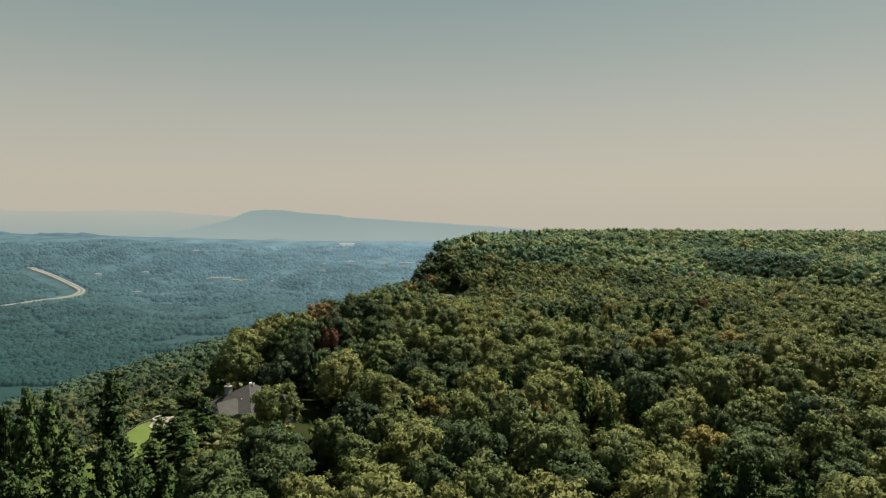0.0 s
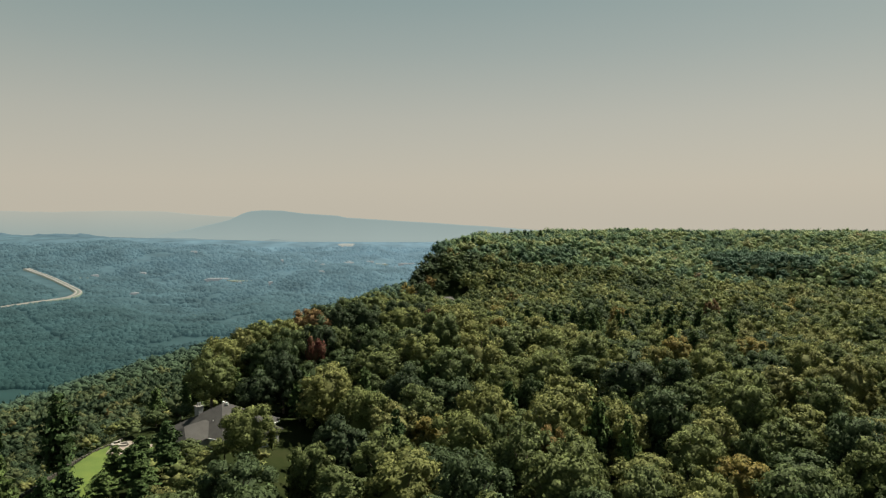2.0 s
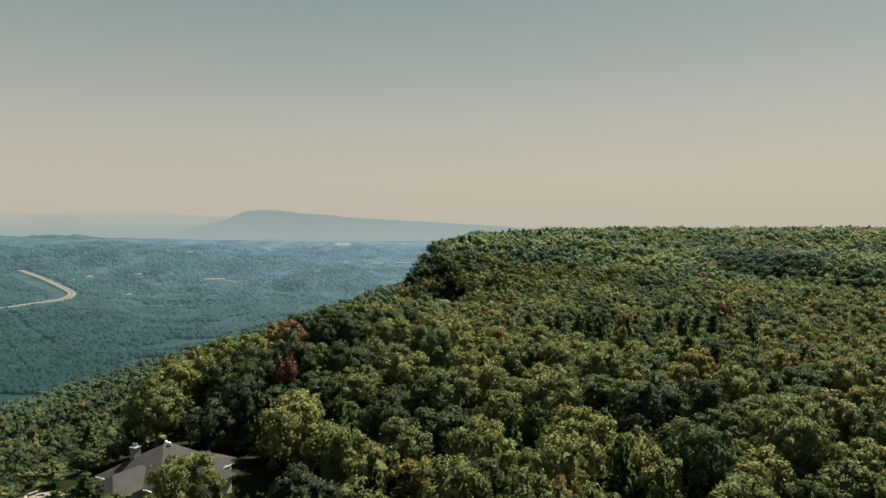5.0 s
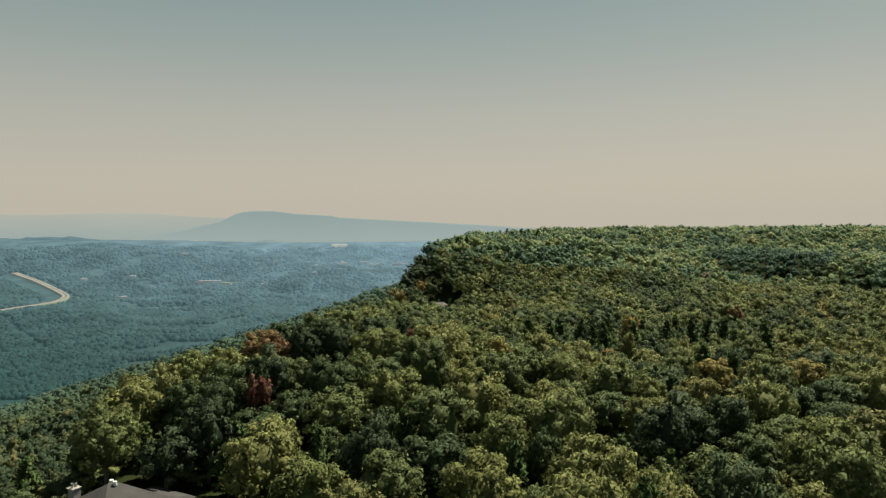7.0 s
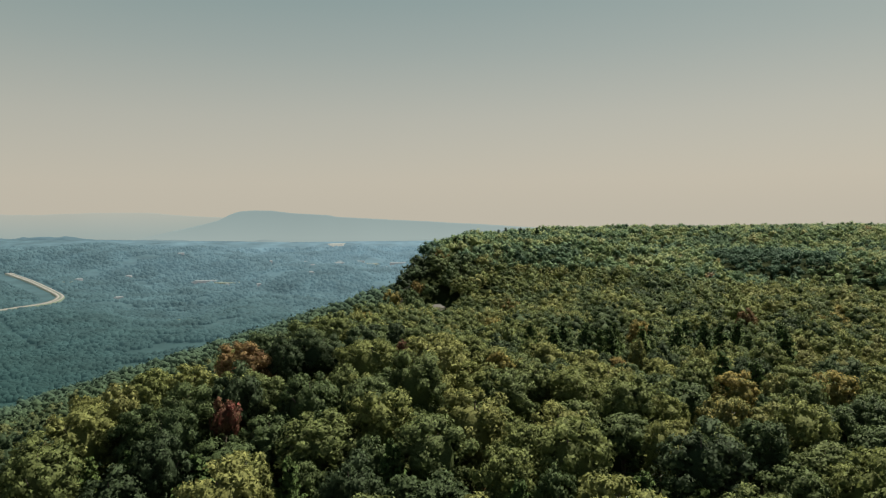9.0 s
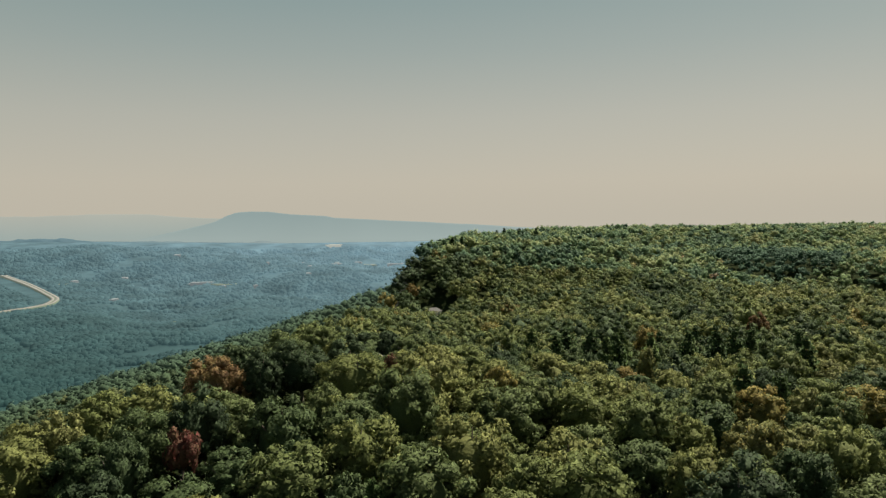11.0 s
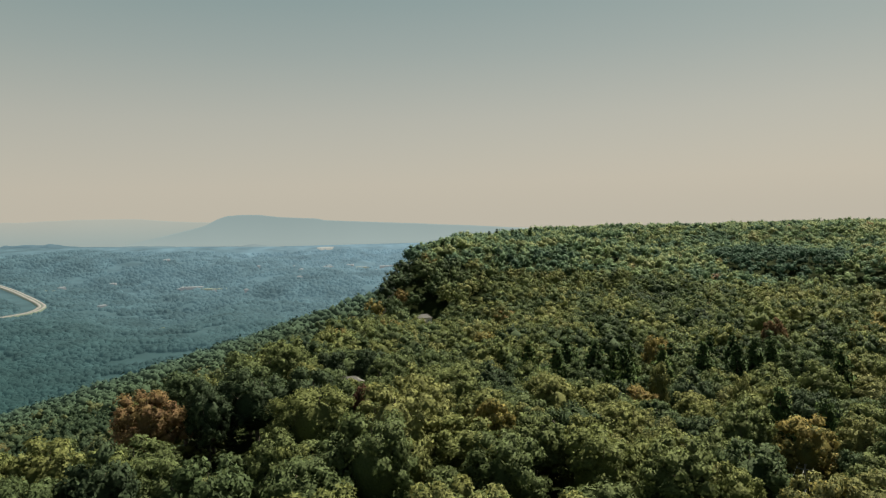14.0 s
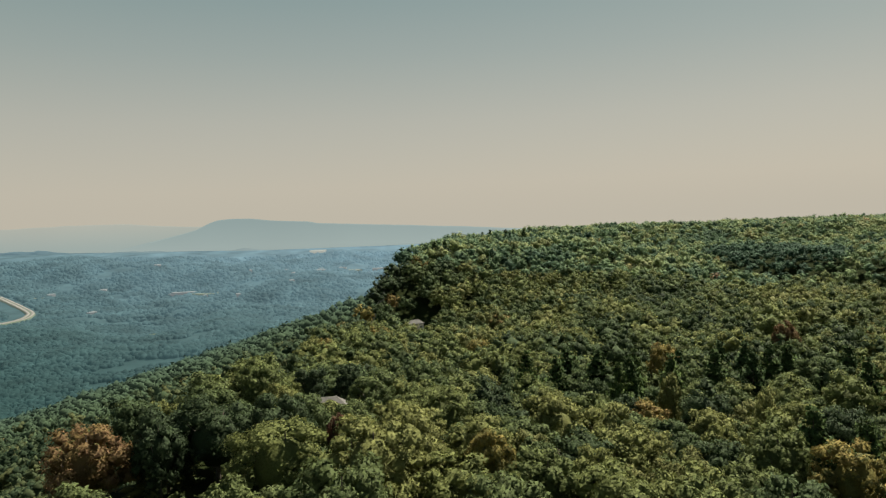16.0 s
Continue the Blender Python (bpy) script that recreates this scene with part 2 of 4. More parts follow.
def ground_height(x, y):
    x, y = np.asarray(x, float), np.asarray(y, float)
    top = np.zeros(x.shape)
    tot = np.zeros(x.shape)
    for cx, cy, cz in CANOPY:
        soft_r = 20 + 0.035 * cy
        w = 1 / ((x - cx) ** 2 + (y - cy) ** 2 + soft_r ** 2) ** 2 * soft_r ** 2
        top += w * cz
        tot += w
    top = top / tot - TREE_TALL
    top = np.where(y > 1600, top - 0.05 * (y - 1600), top)
    ravine = distance_to(RAVINE, x, y)
    top = top - 40 * np.exp(-(ravine / 50) ** 2)
    top = top + smooth01((y - 700) / 400) * (13 * value_noise(x, y, 240) + 8 * value_noise(x, y, 110))
    top = top + smooth01((y - 260) / 80) * smooth01((760 - y) / 100) * 7 * value_noise(x + 40, y, 95)
    yard = smooth01(1 - np.hypot(np.clip(np.abs(x + 49) - 15, 0, None), np.clip(np.abs(y - 148) - 20, 0, None)) / 14)
    top = top * (1 - yard) + 0.0 * yard
    e = np.interp(y, EDGE_Y, EDGE_X) - x
    cliff = np.interp(y, EDGE_Y, DROP)
    top = top - np.where(e > 0, cliff * smooth01(e / np.interp(y, (520, 600, 720, 800), (24, 9, 9, 24))) + np.interp(y, (300, 700, 1000), (0.225, 0.258, 0.275)) * e + 9 * value_noise(x, y, 160) * smooth01(e / 200), 0)
    top = top + 2.0 * value_noise(x, y, 60)
    return np.maximum(top, valley_floor(x, y))


def mesh_from(name, verts, faces, mats, tint=None, mat_ids=None, smooth=False, normals=None):
    me = bpy.data.meshes.new(name)
    n, k = len(faces), faces.shape[1]
    me.vertices.add(len(verts))
    me.vertices.foreach_set("co", np.ascontiguousarray(verts, np.float32).ravel())
    me.loops.add(n * k)
    me.loops.foreach_set("vertex_index", np.ascontiguousarray(faces, np.int32).ravel())
    me.polygons.add(n)
    me.polygons.foreach_set("loop_start", np.arange(0, n * k, k, dtype=np.int32))
    if smooth:
        me.polygons.foreach_set("use_smooth", np.ones(n, bool))
    for m in mats:
        me.materials.append(m)
    if mat_ids is not None:
        me.polygons.foreach_set("material_index", np.ascontiguousarray(mat_ids, np.int32))
    if tint is not None:
        a = me.attributes.new("tint", "FLOAT", "POINT")
        a.data.foreach_set("value", np.ascontiguousarray(tint, np.float32))
    me.update(calc_edges=True)
    if normals is not None:
        a = me.attributes.new("custom_normal", "FLOAT_VECTOR", "POINT")
        a.data.foreach_set("vector", np.ascontiguousarray(normals, np.float32).ravel())
        me.update()
    return me


def axis(parts):
    return np.unique(np.concatenate([np.arange(a, b, s) for a, b, s in parts]))


gx = axis([(-4600, -1400, 45), (-1400, -140, 18), (-140, 260, 5), (260, 900, 18), (900, 4600, 90)])
gy = axis([(-700, 60, 40), (60, 420, 5), (420, 1300, 12), (1300, 4960, 30)])
mx_, my_ = np.meshgrid(gx, gy)
gz = ground_height(mx_, my_)
nx, ny = len(gx), len(gy)
idx = np.arange(nx * ny).reshape(ny, nx)
quads = np.stack([idx[:-1, :-1], idx[:-1, 1:], idx[1:, 1:], idx[1:, :-1]], -1).reshape(-1, 4)
cx_, cy_ = (mx_[:-1, :-1] + mx_[1:, 1:]).ravel() / 2, (my_[:-1, :-1] + my_[1:, 1:]).ravel() / 2
cz_ = (gz[:-1, :-1] + gz[1:, 1:]).ravel() / 2
low = cz_ < valley_floor(cx_, cy_) + 6
ids = np.where(low & (cy_ > 1000), 1, 0)
lawn = (cx_ > -66.5) & (cx_ < -53) & (cy_ > 122) & (cy_ < 152)
ids = np.where(lawn, 2, ids)
steep = np.abs(np.gradient(gz, axis=1))[:-1, :-1].ravel() / np.maximum(np.diff(gx)[None, :].repeat(ny - 1, 0).ravel(), 1)
ids = np.where((steep > 0.85) & (cy_ > 560) & (cy_ < 760) & (cx_ < 40), 3, ids)
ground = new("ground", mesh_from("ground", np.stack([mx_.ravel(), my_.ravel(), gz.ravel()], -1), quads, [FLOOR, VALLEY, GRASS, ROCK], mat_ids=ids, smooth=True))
tagged(ground, "wooded plateau falling over an escarpment to a wide valley", "ground", kind="structure")

# far ridges behind the valley: a flat-topped mountain and lower lines of hills
def ridge_line(y, pts, label, rough, mat, depth=60):
    """A line of hills: pts are slopes to the side and up, as seen from the start of the flight."""
    xs, zs = [a * y for a, b in pts], [45 + b * y for a, b in pts]
    xx = np.linspace(xs[0], xs[-1], 220)
    zz = np.interp(xx, xs, zs) + rough * 2.2 * value_noise(xx, 0 * xx + y, 330) + rough * value_noise(xx, 0 * xx + y, 90) + rough * 0.6 * value_noise(xx, 0 * xx + y, 35)
    v, f = [], []
    for k, (a, b) in enumerate(zip(xx, zz)):
        v += [(a, y - depth, -330), (a, y - 0.4 * depth, b * 0.6 - 100), (a, y, b), (a, y + 20, -330)]
        if k:
            p, q = 4 * (k - 1), 4 * k
            f += [(p + j, q + j, q + j + 1, p + j + 1) for j in range(3)]
    ob = new("backdrop", mesh_from("backdrop", np.array(v, float), np.array(f), [mat], smooth=True))
    return tagged(ob, label, "mountain", kind="structure")


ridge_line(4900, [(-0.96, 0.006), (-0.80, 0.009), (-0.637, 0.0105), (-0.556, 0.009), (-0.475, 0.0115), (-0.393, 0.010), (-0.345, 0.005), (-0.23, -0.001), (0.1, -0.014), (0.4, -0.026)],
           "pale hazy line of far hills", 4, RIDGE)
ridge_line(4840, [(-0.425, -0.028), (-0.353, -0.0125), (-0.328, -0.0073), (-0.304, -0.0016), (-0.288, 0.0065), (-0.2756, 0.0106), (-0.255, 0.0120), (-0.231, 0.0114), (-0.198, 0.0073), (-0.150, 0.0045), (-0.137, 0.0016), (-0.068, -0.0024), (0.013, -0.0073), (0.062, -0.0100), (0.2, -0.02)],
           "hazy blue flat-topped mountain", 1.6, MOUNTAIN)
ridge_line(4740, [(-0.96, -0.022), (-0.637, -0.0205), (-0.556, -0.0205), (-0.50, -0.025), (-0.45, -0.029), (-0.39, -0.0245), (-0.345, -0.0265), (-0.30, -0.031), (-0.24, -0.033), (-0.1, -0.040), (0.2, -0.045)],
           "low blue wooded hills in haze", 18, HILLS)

# ---- trees ----
_bm = bmesh.new()
bmesh.ops.create_icosphere(_bm, subdivisions=1, radius=1)
ICO0 = (np.array([v.co[:] for v in _bm.verts]), np.array([[v.index for v in f.verts] for f in _bm.faces]))
_bm.free()
_bm = bmesh.new()
bmesh.ops.create_icosphere(_bm, subdivisions=2, radius=1)
ICO1 = (np.array([v.co[:] for v in _bm.verts]), np.array([[v.index for v in f.verts] for f in _bm.faces]))
_bm.free()


OCTA = (np.array([(1, 0, 0), (0, 1, 0), (-1, 0, 0), (0, -1, 0), (0, 0, 1), (0, 0, -1)], float), np.array([(0, 1, 4), (1, 2, 4), (2, 3, 4), (3, 0, 4), (1, 0, 5), (2, 1, 5), (3, 2, 5), (0, 3, 5)]))


def joined(parts):
    """Joins (verts, faces, ...) pieces; further columns, such as normals, go along."""
    fs, o = [], 0
    for p in parts:
        fs.append(p[1] + o)
        o += len(p[0])
    return (np.concatenate([p[0] for p in parts]), np.concatenate(fs), *[np.concatenate([p[k] for p in parts]) for k in range(2, len(parts[0]))])


def unit(a):
    return a / np.maximum(np.linalg.norm(a, axis=1), 1e-6)[:, None]


def sprigs(rng, centre, normal, size, spread=0.38, loose=0.22):
    """Leafy sprigs at the centres, facing about along the normals; they shade softly, as a leaf mass does."""
    n = len(centre)
    nn = unit(normal + rng.normal(0, spread, (n, 3)))
    a = unit(np.cross(nn, rng.normal(0, 1, (n, 3))))
    b = np.cross(nn, a)
    s = (size * rng.uniform(0.6, 1.4, n))[:, None]
    v = np.stack([centre - a * s * 0.5 - b * s * 0.32, centre + a * s * 0.5 - b * s * 0.28, centre + b * s * 0.62 + nn * s * 0.2], 1).reshape(-1, 3)
    soft = np.repeat(unit(normal + rng.normal(0, loose, (n, 3))), 3, axis=0)
    return v, np.arange(3 * n).reshape(-1, 3), soft


def broad_crown(rng, lobes, n_sprigs, size, tall=14.0, radius=5.0, flat=0.30, heart=ICO1, lobe_size=1.0, lobe=OCTA, low=-0.62):
    """A crown of many uneven leaf masses round a heart, with sprigs over them; the base of the trunk is the origin."""
    mid = np.array([0, 0, tall * (0.97 - flat - 0.10)])
    span = np.array([radius, radius, flat * tall])
    cv, cr = [], []
    turn = rng.uniform(0, 6.28)
    lean = rng.uniform(-0.12, 0.12, 2) * radius
    stretch = rng.uniform(0.84, 1.16)
    for k in range(lobes):
        h = min(low + (0.97 - low) * (k + 0.5 + rng.uniform(-0.4, 0.4)) / lobes, 0.96)
        u = turn + 2.4 * k + rng.uniform(-0.5, 0.5)
        out = rng.uniform(0.58, 0.86) if lobes > 6 else rng.uniform(0.45, 0.66)
        w = np.sqrt(1 - h * h) * out
        cv.append(mid + np.array([np.cos(u) * w * radius * stretch + lean[0] * h, np.sin(u) * w * radius / stretch + lean[1] * h, h * tall * flat * out * 1.25]))
        cr.append(radius * rng.uniform(0.72, 1.35) * lobe_size * (0.66 / np.sqrt(lobes) + 0.10))
    cv, cr = np.array(cv), np.array(cr)
    v = heart[0] * (1 + rng.normal(0, 0.08, (len(heart[0]), 1)))
    parts = [(mid + v * span * np.array([0.52, 0.52, 0.66]), heart[1], unit(v / span))]
    for c, r in zip(cv, cr):
        v = lobe[0] * (1 + rng.normal(0, 0.12, (len(lobe[0]), 1)))
        parts.append((c + v * r * np.array([0.82, 0.82, 0.72]), lobe[1], unit(0.75 * lobe[0] + 0.45 * (c - mid) / span)))
    if n_sprigs:
        pick = rng.choice(lobes, n_sprigs, p=cr ** 2 / (cr ** 2).sum())
        d = rng.normal(0, 1, (n_sprigs, 3)) + 0.7 * (cv[pick] - mid) / radius
        d[:, 2] += 0.3
        d = unit(d)
        c = cv[pick] + d * (cr[pick] * rng.uniform(0.72, 1.24, n_sprigs))[:, None] * np.array([1, 1, 0.9])
        parts.append(sprigs(rng, c, unit(d + 0.45 * (c - mid) / span), size, 0.45))
    return joined(parts)


def tube(path, radii, sides=6):
    v, f = [], []
    path = [Vector(p) for p in path]
    for k, (p, r) in enumerate(zip(path, radii)):
        d = (path[min(k + 1, len(path) - 1)] - path[max(k - 1, 0)]).normalized()
        a = d.orthogonal().normalized()
        b = d.cross(a)
        for s in range(sides):
            u = 2 * math.pi * s / sides
            v.append(p + (a * math.cos(u) + b * math.sin(u)) * r)
    for k in range(len(path) - 1):
        for s in range(sides):
            p, q = k * sides + s, k * sides + (s + 1) % sides
            f += [(p, q, q + sides), (p, q + sides, p + sides)]
    return np.array([tuple(p) for p in v]), np.array(f)


def broad_trunk(rng, tall=14.0):
    bend = rng.uniform(-0.4, 0.4, 2)
    parts = [tube([(0, 0, -1.2), (bend[0] * 0.4, bend[1] * 0.4, tall * 0.3), (bend[0], bend[1], tall * 0.55), (bend[0], bend[1], tall * 0.8)], [0.34, 0.26, 0.19, 0.05])]
    for k in range(4):
        u = rng.uniform(0, 6.28)
        z0 = tall * rng.uniform(0.32, 0.5)
        r = rng.uniform(2.0, 3.2)
        parts.append(tube([(bend[0] * 0.6, bend[1] * 0.6, z0), (math.cos(u) * r * 0.6, math.sin(u) * r * 0.6, z0 + 1.8), (math.cos(u) * r, math.sin(u) * r, z0 + 3.6)], [0.14, 0.10, 0.03], 5))
    return joined(parts)


def conifer_crown(rng, whorls, tall=14.0, radius=5.0, thin=0.0):
    """A pine: uneven layers of boughs that rise a little at the tips, each with flat tufts of needles; gaps show the stem."""
    vs, fs, ns, o = [], [], [], 0
    for w in range(whorls):
        q = (w + rng.uniform(-0.25, 0.25)) / whorls
        z = tall * (0.16 + 0.82 * q)
        reach = radius * (0.10 + 0.95 * (1 - q) ** 0.75 * min(1.0, 0.55 + 1.8 * q)) * rng.uniform(0.7, 1.2)
        per = 7 if q < 0.7 else 5
        for k in range(per):
            if rng.uniform() < thin:
                continue
            u = 2 * math.pi * (k + rng.uniform(-0.35, 0.35)) / per + w * 0.9
            d = np.array([math.cos(u), math.sin(u), 0.0])
            side = np.array([-d[1], d[0], 0.0])
            long = reach * rng.uniform(0.6, 1.25)
            for at_ in np.linspace(0.30, 1.0, 5):
                c = np.array([0, 0, z]) + d * long * at_ + side * rng.uniform(-0.22, 0.22) * long + np.array([0, 0, long * (0.10 * at_ * at_ - 0.03) + rng.uniform(-0.12, 0.12)])
                r = 0.17 * long * (1.15 - 0.4 * at_) + 0.20
                m = 6
                e = rng.normal(0, 1, (m, 3)) * np.array([1, 1, 0.32])
                e = unit(e) * rng.uniform(0.3, 1.0, (m, 1))
                up = unit(np.array([0, 0, 1.0]) + 0.7 * e + 0.35 * d)
                v, f, n = sprigs(rng, c + e * r * np.array([1, 1, 0.55]), up, 0.52 + 0.10 * long, 0.5, 0.2)
                vs.append(v)
                fs.append(f + o)
                ns.append(n)
                o += len(v)
    return np.concatenate(vs), np.concatenate(fs), np.concatenate(ns)


def tree_parts(name, crown, crown_mat, trunk, tint):
    me = mesh_from("crown", crown[0], crown[1], [crown_mat], tint=np.full(len(crown[0]), tint), smooth=True, normals=crown[2])
    base = new(name)
    ob = new("crown", me)
    ob.parent = base
    tk = new("trunk", mesh_from("trunk", trunk[0], trunk[1], [BARK], smooth=True))
    tk.parent = base
    return base


rng = np.random.RandomState(11)


LINE_POLES = [(30, 175), (74, 238), (118, 301)]      # the power line through the wood


def clear_of(x, y):
    """True where no tree stands: the house, its lawn and terrace, the cut of the power line, a dark hollow and the clearing by the hut."""
    house = (np.abs(x + 43.5) < 11) & (np.abs(y - 157.5) < 12)
    yard = (x > -69) & (x < -53) & (y > 121) & (y < 161)
    gap = (np.abs(x + 0.40 * y) < 4.0) & (y > 92) & (y < 130)
    cottage = (np.abs(x + 13) < 9) & (y > 262) & (y < 301)
    hollow = cottage | (np.hypot((x + 25) / 11.5, (y - 223) / 23.0) < 1) | ((x > -58) & (x < -37) & (y > 215) & (y < 240))
    pines = (x < -41) & (y > 88) & (y < 129)
    hut = (np.abs(x - 4) < 10) & (y > 526) & (y < 578)
    drive = (x > -33) & (x < -17) & (y > 152) & (y < 166)
    return drive | house | yard | gap | hollow | pines | hut | (distance_to([(56, 208), (74, 237)], x, y) < 6) | ((distance_to(LINE_POLES, x, y) < 1.5) & (y > 168) & (y < 192)) | ((x > -53) & (x < -21) & (y > 129) & (y < 153)) | ((x < -56) & (y > 118) & (y < 198))


def jittered(x0, x1, y0, y1, step):
    gx_, gy_ = np.meshgrid(np.arange(x0, x1, step), np.arange(y0, y1, step))
    gx_ = gx_ + (np.arange(gx_.shape[0]) % 2)[:, None] * step / 2
    return np.stack([(gx_ + rng.uniform(-0.48, 0.48, gx_.shape) * step).ravel(), (gy_ + rng.uniform(-0.48, 0.48, gy_.shape) * step).ravel()], -1)


def in_wedge(p, margin=18):
    return np.abs(p[:, 0] - 0.015 * p[:, 1]) < 0.665 * p[:, 1] + margin


def edge_x(y):
    return np.interp(y, EDGE_Y, EDGE_X)


def plan_tint(p):
    """Stands of trees differ: a patchy mix of dark and light greens with a few autumn crowns; some are darkened to
    stand for shade.
    """
    t = rng.uniform(0, 1, len(p)) * 0.72 + 0.32 * value_noise(p[:, 0], p[:, 1], 55) + 0.10
    t = np.clip(0.55 + 1.05 * (t - 0.48), 0.04, 0.87)
    autumn = rng.uniform(0, 1, len(p))
    t = np.where(autumn > 0.982, rng.uniform(0.895, 0.935, len(p)), t)
    t = np.where(autumn > 0.997, 0.965, t)
    shade_stand = np.hypot((p[:, 0] - 400) / 70, (p[:, 1] - 890) / 95) < 1          # crowns tinted dark for the shaded slope of the hollow
    shade_stand |= np.hypot((p[:, 0] - 150) / 22, (p[:, 1] - 560) / 16) < 1
    # crowns on the cliff edge tinted dark for its shaded face
    shade_stand |= (np.abs(p[:, 0] - edge_x(p[:, 1]) - 4) < 9) & (p[:, 1] > 588) & (p[:, 1] < 680)
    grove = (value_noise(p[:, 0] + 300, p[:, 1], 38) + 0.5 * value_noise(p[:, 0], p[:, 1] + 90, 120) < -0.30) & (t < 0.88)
    return np.where(shade_stand, t * 0.12, np.where(grove, t * 0.4, t))


def scatter(name, variants, p, size, mats, label, category="forest", low=1.0, uneven=1.0):
    """One joined stand of trees, of kind stuff. size: half-width of each crown in metres."""
    vs, fs, ts, ns, o = [], [], [], [], 0
    z = ground_height(p[:, 0], p[:, 1])
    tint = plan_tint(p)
    for k in range(len(variants)):
        sel = np.arange(k, len(p), len(variants))
        if not len(sel):
            continue
        v, f, nv = variants[k]
        a = rng.uniform(0, 2 * np.pi, len(sel))
        s = size[sel] / 5.0
        h = low * (0.45 * s + 0.55) * (1 + uneven * rng.uniform(-0.26, 0.18, len(sel)))
        c, si = np.cos(a), np.sin(a)
        x = (v[None, :, 0] * c[:, None] - v[None, :, 1] * si[:, None]) * s[:, None] + p[sel, 0][:, None]
        y = (v[None, :, 0] * si[:, None] + v[None, :, 1] * c[:, None]) * s[:, None] + p[sel, 1][:, None]
        w = v[None, :, 2] * h[:, None] + z[sel][:, None]
        vs.append(np.stack([x, y, w], -1).reshape(-1, 3))
        na = (nv[None, :, 0] * c[:, None] - nv[None, :, 1] * si[:, None]) / s[:, None]
        nb = (nv[None, :, 0] * si[:, None] + nv[None, :, 1] * c[:, None]) / s[:, None]
        ns.append(unit(np.stack([na, nb, nv[None, :, 2] / h[:, None]], -1).reshape(-1, 3)))
        fs.append((f[None] + (np.arange(len(sel)) * len(v))[:, None, None]).reshape(-1, f.shape[1]) + o)
        ts.append(np.repeat(tint[sel], len(v)))
        o += len(sel) * len(v)
    ob = new(name, mesh_from(name, np.concatenate(vs), np.concatenate(fs), mats, tint=np.concatenate(ts), smooth=True, normals=np.concatenate(ns)))
    return tagged(ob, label, category, kind="stuff")


def packed(p, r, placed):
    """Crowns of uneven size, thrown large to small, that crowd but do not swallow each other. placed: rows of x, y, r."""
    have = np.array(placed, float).reshape(-1, 3)
    buf = np.zeros((len(have) + len(p), 3))
    buf[:len(have)] = have
    n = n0 = len(have)
    for (x, y), q in zip(p, r):
        b = buf[:n]
        if n and (np.hypot(b[:, 0] - x, b[:, 1] - y) < 0.74 * (b[:, 2] + q)).any():
            continue
        buf[n] = x, y, q
        n += 1
    return buf[n0:n]


